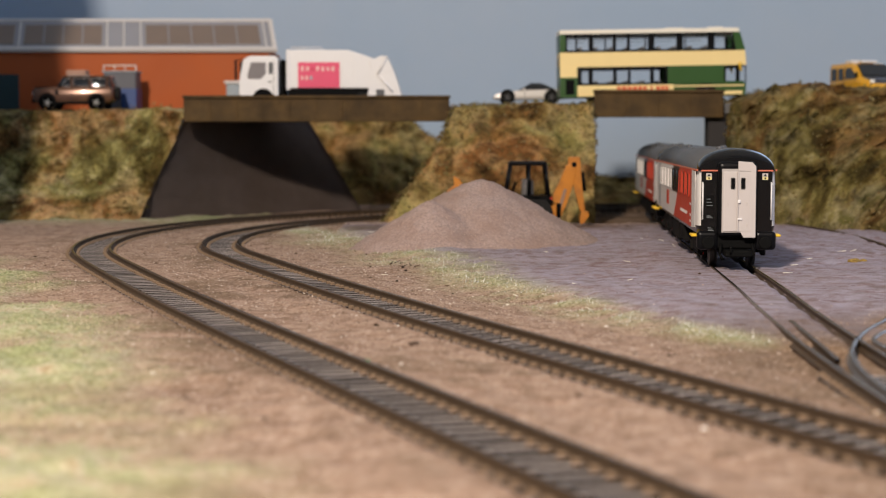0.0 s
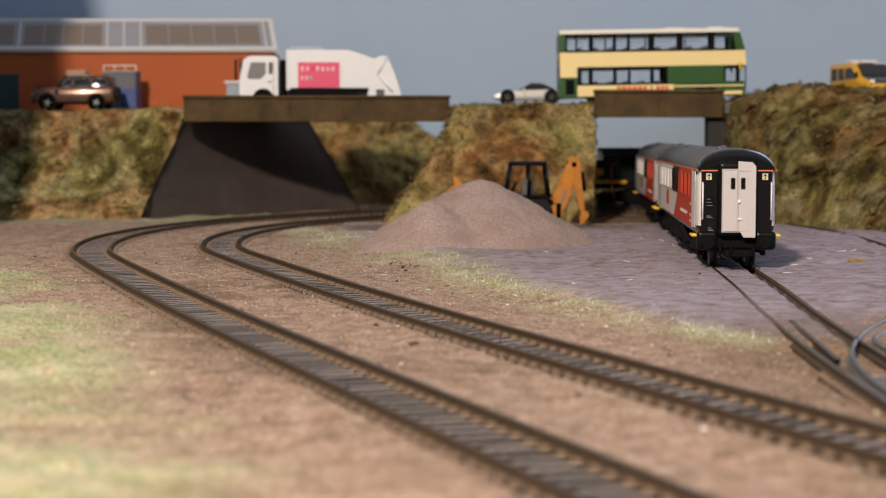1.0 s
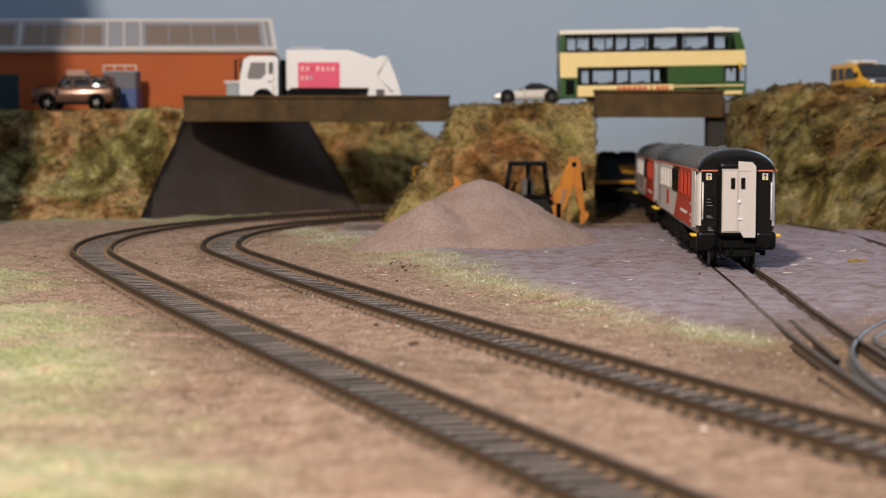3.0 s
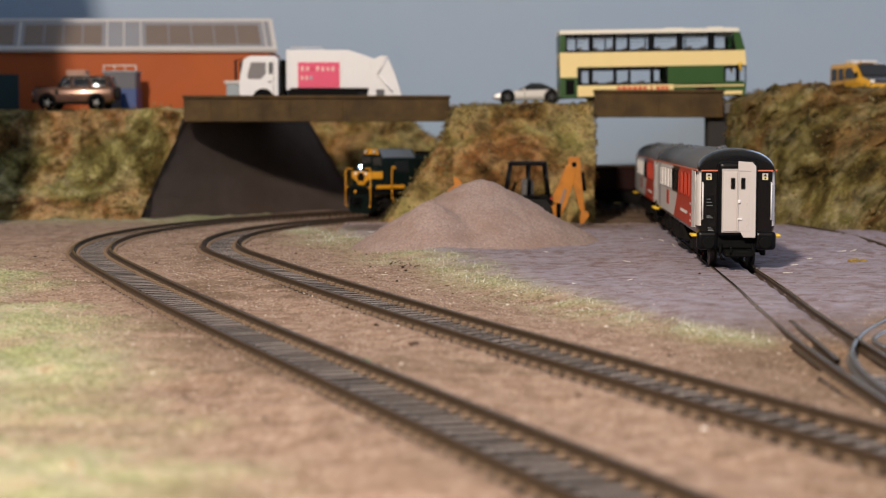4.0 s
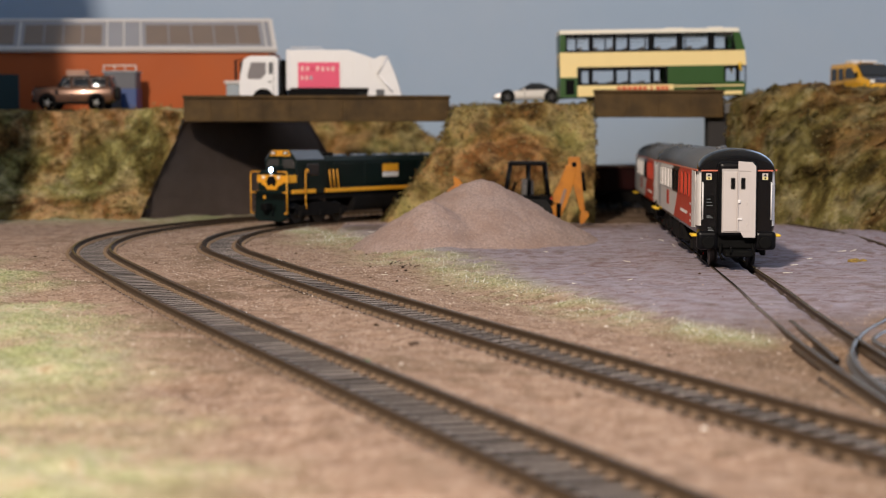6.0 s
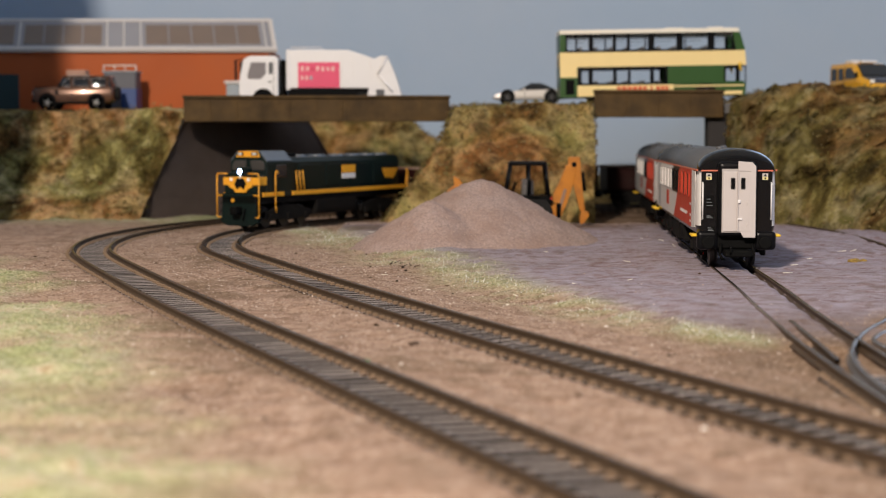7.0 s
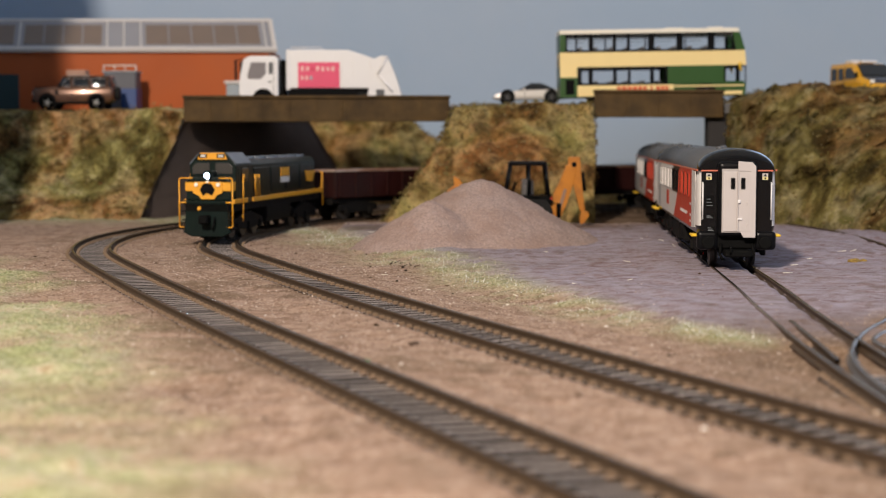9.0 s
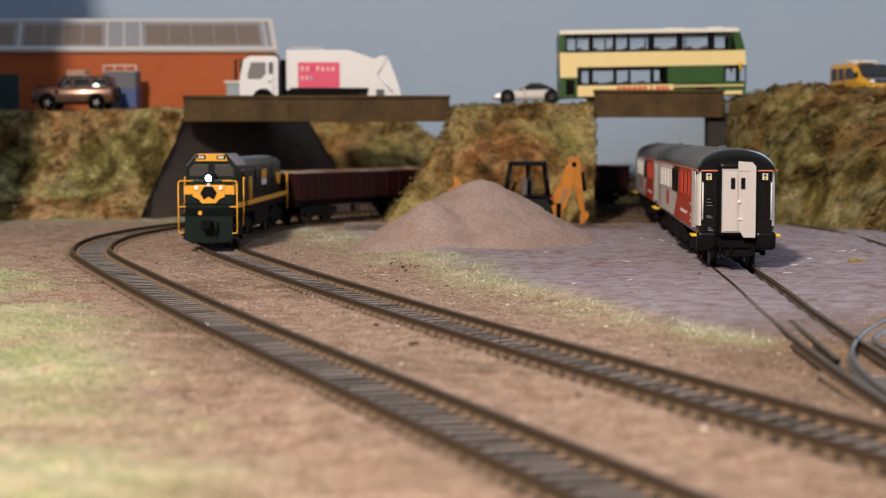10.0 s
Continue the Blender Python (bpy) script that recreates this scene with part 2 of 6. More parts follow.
def disc(centre, axis, r, width, sides=20, bm=None, bevel=0.0):
    b = bmesh.new()
    c, a = Vector(centre), Vector(axis).normalized()
    rod(c - a * width / 2, c + a * width / 2, r, sides, b)
    if bevel:
        es = [e for e in b.edges if len(e.link_faces) == 2 and any(len(f.verts) > 4 for f in e.link_faces)]
        bmesh.ops.bevel(b, geom=es, offset=bevel, segments=2, affect="EDGES", profile=0.5)
    return join(bm, b) if bm else b


def rough_noise(x, y, z, scale, octaves=4):
    return noise.fractal(Vector((x, y, z)) / scale, 1.0, 2.0, octaves)


# ---------------------------------------------------------------- track plan
CURVE = (224.5, 812.0)


def main_line(radius, turn, bend_rate, bend_run, step=2.0):
    """Centre line of a main track: the hidden end behind the bridges, the curve, then the long run past the camera."""
    pts = []
    n = int(radius * math.radians(turn + 30) / step)
    for i in range(n + 1):
        a = math.radians(-30 + (turn + 30) * i / n)
        pts.append((CURVE[0] + radius * math.cos(a), CURVE[1] + radius * math.sin(a)))
    x, y = pts[-1]
    s = 0.0
    while y > 20:
        s += step
        bend = math.radians(270 - turn - min(s, bend_run) * bend_rate)
        x, y = x + step * math.cos(bend), y - step * math.sin(bend)
        pts.append((x, y))
    return pts


LINE_B = main_line(337.5, 199.0, 0.01, 600)
LINE_A = main_line(398.5, 199.5, 0.01, 300)


def spline(ctrl, step=2.0):
    """A smooth line through a few plan points."""
    c = [Vector(p) for p in ctrl]
    c = [2 * c[0] - c[1]] + c + [2 * c[-1] - c[-2]]
    out = []
    for i in range(1, len(c) - 2):
        k = max(2, int((c[i + 1] - c[i]).length / step))
        for j in range(k):
            t = j / k
            out.append(tuple(0.5 * (2 * c[i] + (c[i + 1] - c[i - 1]) * t + (2 * c[i - 1] - 5 * c[i] + 4 * c[i + 1] - c[i + 2]) * t * t + (3 * c[i] - c[i - 1] - 3 * c[i + 1] + c[i + 2]) * t ** 3)))
    out.append(tuple(c[-2]))
    return out


LINE_C = spline([(94, 150), (95.8, 306), (98.3, 380), (103.3, 459), (110, 538), (116.4, 626), (123.2, 720), (133, 854), (142, 980), (152, 1100)])
LINE_D = spline([(205, 560), (200.5, 700), (204.5, 770), (206.5, 830), (203, 880), (196, 925), (186, 990)])


def smooth(e0, e1, x):
    t = np.clip((x - e0) / (e1 - e0), 0, 1)
    return t * t * (3 - 2 * t)


def near_line(pts, x, y):
    """Distance of plan points from a line, and on which side (left of its run is positive)."""
    p = np.array(pts)
    best, side = np.full(x.shape, 1e9), np.zeros(x.shape)
    for a, b in zip(p[:-1], p[1:]):
        d = b - a
        t = np.clip(((x - a[0]) * d[0] + (y - a[1]) * d[1]) / (d @ d), 0, 1)
        ex, ey = x - a[0] - t * d[0], y - a[1] - t * d[1]
        r = np.hypot(ex, ey)
        w = r < best
        best = np.where(w, r, best)
        side = np.where(w, d[0] * ey - d[1] * ex, side)
    return best, np.sign(side)


def value_noise(x, y, scale, seed=0):
    """Smooth plan noise between -1 and 1."""
    r = np.random.RandomState(seed).rand(64, 64)
    u, v = x / scale + 31.3, y / scale + 17.7
    i, j = np.floor(u).astype(int), np.floor(v).astype(int)
    fu, fv = u - i, v - j
    fu, fv = fu * fu * (3 - 2 * fu), fv * fv * (3 - 2 * fv)
    g = lambda a, b: r[a % 64, b % 64]
    return 2 * ((g(i, j) * (1 - fu) + g(i + 1, j) * fu) * (1 - fv) + (g(i, j + 1) * (1 - fu) + g(i + 1, j + 1) * fu) * fv) - 1


GRASS_EDGE = [(-330, 900), (-235, 760), (-191, 668), (-156, 590), (-110, 478), (-81, 381), (-63, 330), (-43, 292), (-31, 252), (-20, 220), (0, 160), (20, 80)]
STRIP = [(-92, 960), (-80, 900), (-52, 815), (-24, 745), (8, 610), (40, 505), (64, 440), (84, 412)]


def ground_fields(x, y):
    """Height and the masks of the baseboard's surface at plan points."""
    n1, n2, n3, n4 = value_noise(x, y, 40, 1), value_noise(x, y, 14, 2), value_noise(x, y, 5, 3), value_noise(x, y, 2.6, 4)
    mixn = n1 + 0.6 * n2 + 0.35 * n3
    core = (np.abs(x) < 330) & (y > 100)
    mains, siding = np.full(x.shape, 1e3), np.full(x.shape, 1e3)
    side_c = np.zeros(x.shape)
    for ln in (LINE_A, LINE_B):
        p = np.array(ln)[::4]
        mains[core] = np.minimum(mains[core], near_line(p[np.abs(p[:, 0]) < 400], x[core], y[core])[0])
    siding[core], side_c[core] = near_line(np.array(LINE_C)[::4], x[core], y[core])
    dg, sg = near_line(GRASS_EDGE, x, y)
    ds, ss = near_line(STRIP, x, y)
    width = 13 + 15 * smooth(420, 760, y)
    grass = np.maximum(smooth(-14, 30, -dg * sg + 11 * mixn + 4) * np.clip(0.86 + 0.5 * n1 + 0.3 * n2, 0.15, 1), smooth(1.35, 0.1, ds / width + 0.5 * mixn) * np.clip(0.56 + 0.5 * n2 + 0.5 * n3, 0.03, 1))
    grass = np.maximum(grass, smooth(955, 1035, y + 26 * mixn + 0.12 * (x + 230)) * (x < -120) * np.clip(0.75 + 0.5 * n2, 0.1, 1))
    grass *= smooth(10, 16, mains)
    yard = smooth(-4, 10, ds * ss + 6 * mixn - 4) * smooth(-22, 22, y - 425 - np.maximum(0, x - 118) * 2.2 + 16 * mixn) * smooth(960, 900, y + 14 * mixn) * (x > -60)
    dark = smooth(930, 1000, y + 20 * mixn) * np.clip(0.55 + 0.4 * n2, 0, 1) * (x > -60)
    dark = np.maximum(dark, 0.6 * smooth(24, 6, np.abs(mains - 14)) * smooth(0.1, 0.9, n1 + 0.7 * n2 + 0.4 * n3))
    dark = np.maximum(dark, smooth(0.62, 0.8, n3 + 0.3 * n4) * 0.3 * (1 - grass))
    dark = np.maximum(dark, yard * smooth(0.62, 0.85, np.abs(n3) + 0.5 * n2) * 0.35)
    streak = value_noise(x * 0.3 + 0.12 * y, y * 1.3, 7, 6)
    dark = np.maximum(dark, yard * smooth(0.55, 0.9, streak + 0.35 * n2) * 0.1 * (x < 105))
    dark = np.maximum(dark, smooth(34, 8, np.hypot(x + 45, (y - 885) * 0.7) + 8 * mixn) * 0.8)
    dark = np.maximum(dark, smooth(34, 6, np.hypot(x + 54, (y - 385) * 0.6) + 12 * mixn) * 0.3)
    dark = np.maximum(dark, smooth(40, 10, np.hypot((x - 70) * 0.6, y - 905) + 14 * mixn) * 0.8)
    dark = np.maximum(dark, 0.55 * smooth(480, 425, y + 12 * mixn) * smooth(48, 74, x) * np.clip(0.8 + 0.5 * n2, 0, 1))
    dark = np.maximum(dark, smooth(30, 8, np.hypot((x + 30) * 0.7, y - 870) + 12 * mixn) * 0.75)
    ballast = smooth(9.4, 7.8, mains) * np.clip(0.8 + 0.3 * n2, 0, 1)
    free = np.minimum(mains, siding)
    z = 0.16 * n4 + (0.4 * n3 + 0.5 * n2 + 1.2 * n1 * smooth(16, 40, free)) * smooth(11, 24, free) + 0.9 * grass * (n3 + 0.5)
    z += smooth(10.4, 12.0, mains) * smooth(46, 14, mains) * 1.1 + smooth(8.6, 7.6, mains) * (-0.25 + 0.2 * n3 + 0.2 * n2)
    # the yard is filled up to the rail tops of the siding
    fill = smooth(-20, 20, ds * ss - 6) * smooth(345, 420, y) * smooth(990, 930, y) * (x > -60) * smooth(13, 34, mains) * 3.15
    gap = smooth(4.6, 5.6, siding) * smooth(8.8, 8.0, siding) * (side_c < 0)
    z += fill * (1 - np.clip(gap, 0, 1) * 0.8)
    z += yard * (x < 100) * 0.09 * np.sin(y / 3.1 + 2.4 * n2 + 0.03 * x) * smooth(0.0, 0.5, n1 + 0.5) * smooth(12, 20, siding)
    return z, grass, yard, dark, ballast


def build_ground():
    xs = np.concatenate([np.arange(-900, -330, 30.0), np.arange(-330, 330, 2.0), np.arange(330, 901, 30.0)])
    ys = np.concatenate([np.arange(-600, 120, 40.0), np.arange(120, 420, 2.0), np.arange(420, 1000, 2.6), np.arange(1000, 1351, 8.0)])
    X, Y = np.meshgrid(xs, ys)
    x, y = X.ravel(), Y.ravel()
    z, grass, yard, dark, ballast = ground_fields(x, y)
    me = bpy.data.meshes.new("ground")
    nx, ny = len(xs), len(ys)
    idx = np.arange(nx * ny).reshape(ny, nx)
    faces = np.stack([idx[:-1, :-1], idx[:-1, 1:], idx[1:, 1:], idx[1:, :-1]], -1).reshape(-1, 4)
    me.from_pydata((np.c_[x, y, z] * MM).tolist(), [], faces.tolist())
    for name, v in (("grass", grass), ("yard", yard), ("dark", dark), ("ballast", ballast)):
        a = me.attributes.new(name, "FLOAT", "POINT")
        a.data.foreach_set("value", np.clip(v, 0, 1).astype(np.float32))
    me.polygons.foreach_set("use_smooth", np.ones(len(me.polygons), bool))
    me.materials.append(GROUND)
    return tagged(new("ground", me), "scenic baseboard with sandy scatter, worn grass and a mauve yard", "ground", kind="structure")


build_ground()


def frame_at(line, i):
    a, b = Vector(line[max(0, i - 1)]), Vector(line[min(len(line) - 1, i + 1)])
    d = (b - a).normalized()
    return Vector(line[i]), d, Vector((-d.y, d.x))


def rail_mesh(line, offset, z0=0.9, top=3.5, name="rail", parent=None, paint=None):
    """A flat-bottomed rail swept along a line."""
    w = [(-1.2, z0), (-1.2, z0 + 0.3), (-0.35, z0 + 0.6), (-0.35, top - 0.95), (-0.6, top - 0.75), (-0.6, top - 0.15), (-0.42, top),
         (0.42, top), (0.6, top - 0.15), (0.6, top - 0.75), (0.35, top - 0.95), (0.35, z0 + 0.6), (1.2, z0 + 0.3), (1.2, z0)]
    bm = bmesh.new()
    rings = []
    for i in range(0, len(line), 2):
        p, d, nrm = frame_at(line, i)
        rings.append([bm.verts.new((*(p + nrm * (offset + u)), v)) for u, v in w])
    for r, q in zip(rings[:-1], rings[1:]):
        for k in range(len(w) - 1):
            f = bm.faces.new((r[k], r[k + 1], q[k + 1], q[k]))
            f.material_index = 1 if k == 6 else 0
            f.smooth = True
    return part(name, bm, [paint or RAIL, RAIL_TOP], parent)


def sleeper_mesh():
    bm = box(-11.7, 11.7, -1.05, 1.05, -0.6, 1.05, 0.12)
    # tops keep the timber colour, sides take the painted gap shade
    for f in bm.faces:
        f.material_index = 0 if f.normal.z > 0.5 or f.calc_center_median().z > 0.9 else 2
    timber = set(bm.faces)
    for s in (-8.5, 8.5):
        for e in (-2.35, 2.35):
            box(s + e - 0.75, s + e + 0.75, -0.95, 0.95, 0.9, 2.0, 0.25, bm)
    for f in bm.faces:
        if f not in timber:
            f.material_index = 1
    me = bpy.data.meshes.new("sleeper")
    bmesh.ops.scale(bm, vec=(MM, MM, MM), verts=bm.verts)
    bm.to_mesh(me)
    bm.free()
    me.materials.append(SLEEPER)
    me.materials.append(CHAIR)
    me.materials.append(SLEEPER_GAP_SHADE)
    return me


SLEEPER_MESH = sleeper_mesh()


def track(line, label, first=0.0, last=1e9, sleepers=True, sunk=0.0, half=8.5):
    t = thing("track", label, "track", kind="structure")
    for s in (-half, half):
        rail_mesh(line, s, parent=t, z0=0.9 - (sunk if s > 0 else -0.4 * sunk), top=3.5 - (sunk if s > 0 else -0.4 * sunk))
    if sleepers:
        pts = np.array(line)
        run = np.concatenate([[0], np.cumsum(np.hypot(*np.diff(pts, axis=0).T))])
        for d in np.arange(first, min(last, run[-1] - 4), 5.9):
            x, y = np.interp(d, run, pts[:, 0]), np.interp(d, run, pts[:, 1])
            u, v = np.interp(d + 3, run, pts[:, 0]) - x, np.interp(d + 3, run, pts[:, 1]) - y
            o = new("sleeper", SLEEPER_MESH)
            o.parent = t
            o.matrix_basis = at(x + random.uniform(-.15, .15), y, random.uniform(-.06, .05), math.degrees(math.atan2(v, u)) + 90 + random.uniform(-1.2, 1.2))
    return t


VISIBLE = 337.5 * math.radians(80)
track(LINE_B, "inner main track with brown painted rails and weathered sleepers", VISIBLE)
track(LINE_A, "outer main track with brown painted rails and weathered sleepers", 398.5 * math.radians(90))
track(LINE_C, "siding track half buried in the mauve yard", 0, 205, half=8.0)
track(LINE_D, "disused rails sunk in the yard beside the bank", sleepers=False, sunk=1.9)


# ---------------------------------------------------------------- banks, bridges, backdrop
def bank(name, rows, material, label, nu=200, nv=110, amp=4.0, seed=0, kind="structure"):
    """A rough plaster slope stretched over rows of guide points, front foot first, with lumps of flock and creases between."""
    bm = bmesh.new()
    grid = []
    fine = [spline3(r, nu) for r in rows]
    segs = len(rows) - 1
    shift = Vector((seed, seed * 0.7, 0))
    for j in range(nv + 1):
        s = j / nv * segs
        k = min(int(s), segs - 1)
        t = s - k
        line = []
        for i in range(nu + 1):
            p = fine[k][i].lerp(fine[k + 1][i], t)
            edge = min(1.0, s * 1.4 + 0.25)
            q = p + shift
            lump = abs(noise.noise(q / 27)) * 3.2 + abs(noise.noise(q / 10)) * 1.1 + noise.noise(q / 4.2) * 0.34 + noise.noise(q / 2.0) * 0.16
            lift = noise.noise(q / 26 + Vector((9, 5, 3))) * 0.9 + noise.noise(q / 8 + Vector((3, 9, 1))) * 0.4 + noise.noise(q / 3) * 0.2
            line.append(bm.verts.new((p.x + lift * amp * 0.25 * edge, p.y - (lump - 0.5) * amp * edge, p.z + lift * amp * edge * (0.62 if j else 0))))
        grid.append(line)
    for a, b in zip(grid[:-1], grid[1:]):
        for i in range(nu):
            f = bm.faces.new((a[i], a[i + 1], b[i + 1], b[i]))
            f.smooth = True
    ob = tagged(part(name, bm, material), label, "embankment", kind=kind)
    flock_scatter(ob, seed)
    return ob


FLAKES = scatter_material("flock_flakes", [(0.0, (0.05, 0.032, 0.011)), (0.25, (0.12, 0.095, 0.027)), (0.45, (0.18, 0.15, 0.05)), (0.6, (0.15, 0.07, 0.024)), (0.8, (0.20, 0.15, 0.06)), (1.0, (0.25, 0.21, 0.10))])


def flock_scatter(bank_ob, seed, count=5200):
    """Loose tufts of foam flock stuck on a bank."""
    rnd = random.Random(seed + 5)
    vs = bank_ob.data.vertices
    verts, faces = [], []
    for _ in range(count):
        v = vs[rnd.randrange(len(vs))]
        if v.co.y > 1.335 or v.co.z < 0:
            continue
        c = v.co + Vector((rnd.uniform(-2, 2), rnd.uniform(-2, 2), rnd.uniform(-2, 2))) * MM
        size = rnd.uniform(0.4, 1.25) * MM * (1.5 if rnd.random() < 0.1 else 1)
        k = len(verts)
        n = v.normal if v.normal.y < 0.3 else -v.normal
        for _ in range(4):
            d = Vector((rnd.gauss(0, 1), rnd.gauss(0, 1), rnd.gauss(0, 1))).normalized()
            verts.append(tuple(c + (d + n * 0.5) * size))
        faces += [(k, k + 1, k + 2), (k, k + 2, k + 3), (k, k + 3, k + 1), (k + 1, k + 3, k + 2)]
    me = bpy.data.meshes.new("flock_tufts")
    me.from_pydata(verts, [], faces)
    me.materials.append(FLAKES)
    return tagged(new("flock_tufts", me), "loose tufts of olive, straw and brown flock", "flock", kind="stuff")


def spline3(ctrl, n):
    c = [Vector(p) for p in ctrl]
    m = len(c) - 1
    out = []
    for i in range(n + 1):
        s = i / n * m
        k = min(int(s), m - 1)
        out.append(c[k].lerp(c[k + 1], s - k))
    return out


bank("bank_west", [[(-560, 1020, -3), (-305, 1026, -3), (-250, 1030, -3), (-204, 1041, -3)],
                   [(-560, 1062, 22), (-305, 1066, 24), (-246, 1064, 24), (-196, 1048, 20)],
                   [(-560, 1084, 50), (-305, 1088, 52), (-245, 1080, 52), (-182, 1050, 48)],
                   [(-560, 1102, 74), (-305, 1106, 73), (-240, 1092, 74), (-173, 1050, 73)],
                   [(-560, 1340, 75), (-305, 1340, 75), (-250, 1340, 75), (-120, 1340, 75)]], FLOCK, "flock covered bank of olive, straw and brown beside the bridge", 230, 130, 5.5)
bank("bank_middle", [[(-38, 985, 3), (-38, 958, -2), (0, 950, -2), (50, 948, -2), (93, 954, -2), (95, 1096, -2)],
                     [(-16, 1000, 30), (-16, 980, 30), (4, 978, 32), (52, 978, 34), (96, 982, 34), (97, 1096, 34)],
                     [(-1, 1016, 54), (-1, 1002, 54), (14, 1000, 56), (55, 1002, 58), (98, 1006, 58), (99, 1096, 58)],
                     [(7, 1028, 72), (8, 1018, 74), (28, 1018, 75), (58, 1020, 76), (98, 1022, 76), (100, 1096, 76)],
                     [(10, 1032, 73), (20, 1043, 74), (40, 1060, 75), (68, 1080, 76), (92, 1093, 76), (100, 1096, 76)]], FLOCK_BROWN, "straw and brown flock covered block of bank between two bridges", 200, 120, 4.0, 300)
bank("bank_east", [[(189, 1060, -3), (190, 1000, -3), (199, 925, -3), (226, 868, -3), (238, 815, -3), (320, 770, -3), (560, 740, -3)],
                   [(190, 1060, 45), (194, 1010, 42), (208, 960, 42), (240, 915, 42), (262, 880, 42), (330, 860, 42), (560, 830, 42)],
                   [(191, 1060, 76), (198, 1020, 81), (212, 1003, 86), (240, 995, 87), (280, 985, 86), (340, 970, 86), (560, 950, 87)],
                   [(236, 1340, 80), (240, 1340, 84), (246, 1340, 86), (262, 1340, 86), (300, 1340, 86), (360, 1340, 86), (600, 1340, 86)]], FLOCK_GREEN, "tall bank of dark olive and brown flock beside the yard", 240, 140, 8.0, 700)
bank("bank_rear", [[(-180, 1270, -3), (-60, 1262, -3), (-30, 1264, -3), (0, 1266, -3), (60, 1268, -3), (400, 1280, -3)],
                   [(-160, 1300, 50), (-60, 1290, 44), (-25, 1292, 38), (0, 1294, 28), (60, 1298, 14), (400, 1310, 8)],
                   [(-150, 1325, 84), (-60, 1318, 76), (-26, 1318, 67), (-4, 1320, 50), (50, 1325, 24), (400, 1330, 16)],
                   [(-150, 1343, 82), (-60, 1343, 74), (-26, 1343, 64), (-4, 1343, 48), (50, 1343, 22), (400, 1343, 14)]], FLOCK_BROWN, "low brown flock bank at the foot of the backdrop", 160, 60, 5.0, 1100)

bm = bmesh.new()
grid = []
for j in range(25):
    v = j / 24
    a = Vector((-209, 1047, -2)).lerp(Vector((-174, 1051, 67)), v)
    b = Vector((-60, 1172, -2)).lerp(Vector((-102, 1190, 67)), v)
    grid.append([bm.verts.new(a.lerp(b, i / 24) + Vector((0, rough_noise(i * 9, j * 7, 3, 30) * 1.2, 0))) for i in range(25)])
for a, b in zip(grid[:-1], grid[1:]):
    for i in range(24):
        bm.faces.new((a[i], a[i + 1], b[i + 1], b[i])).smooth = True
bmesh.ops.solidify(bm, geom=bm.faces[:], thickness=-4)
tagged(part("abutment", bm, ABUT), "dark grey sloping bridge abutment of painted board", "abutment", kind="structure")


def girder_bridge(x0, x1, y, z0, z1, label, panel):
    t = thing("bridge", label, "bridge", kind="structure")
    part("girder", box(x0, x1, y + 1.2, y + 5, z0, z1 - 1.0, 0.3), GIRDER, t)
    part("top_flange", box(x0 - 0.6, x1 + 0.6, y - 0.6, y + 6, z1 - 2.0, z1, 0.4), GIRDER, t)
    part("bottom_flange", box(x0, x1, y, y + 6, z0, z0 + 1.6, 0.3), GIRDER, t)
    n = max(2, round((x1 - x0) / panel))
    for i in range(n + 1):
        x = x0 + 0.5 + (x1 - x0 - 1.0) * i / n
        part("stiffener", box(x - 0.45, x + 0.45, y + 0.75, y + 1.5, z0 + 1.4, z1 - 1.8, 0.15), GIRDER, t)
    return t


girder_bridge(-173, 4.3, 1040, 65.4, 82.8, "long brown girder bridge carrying the road over the main tracks", 18)
girder_bridge(101, 187, 1040, 68.2, 86.6, "short brown girder bridge carrying the road over the siding", 21)
ROAD = mat("road_grey_paint", (0.12, 0.12, 0.125), 0.9, 0, 0.2, 200, 0.3, 900, (0.2, 0.18, 0.16), 0.4, 30)
tagged(part("road_deck", box(-171, 20, 1047, 1140, 68, 76), ROAD), "grey painted road deck over the bridges", "road", kind="structure")
tagged(part("road_deck", box(20, 196, 1047 + 52, 1200, 71, 78.5), ROAD), "grey painted road deck over the bridges", "road", kind="structure")
tagged(part("road_deck", box(101, 196, 1047, 1098.6, 71, 77.8), ROAD), "grey painted road deck over the siding", "road", kind="structure")
tagged(part("bridge_pier", box(178, 190, 1047, 1062, -2, 70, 0.4), PIER_BLACK), "dark painted pier under the short bridge", "pier", kind="structure")
tagged(part("backdrop", prism([(-430, -60), (470, -60), (470, 187), (348, 192), (132, 800), (-430, 800)], 1345, 1351, "y"), SKY), "pale blue painted backdrop board", "backdrop", kind="structure")


# board added out of view, cut to throw the shadow on the left end
side = bmesh.new()
near, far = [(-291, 850, -60), (-291, 850, 165), (-311, 937, 320), (-366, 1136, 370), (-424, 1345, 420), (-424, 1345, -60)], []
for p in near:
    far.append(side.verts.new((p[0] - 7, p[1] - 2, p[2])))
near = [side.verts.new(p) for p in near]
side.faces.new(near)
side.faces.new(far[::-1])
for i in range(6):
    side.faces.new((near[i], near[i - 1], far[i - 1], far[i]))
tagged(part("unseen_shadow_board", side, SKY), "unseen pale blue board added to shade the left end", "backdrop", kind="structure")

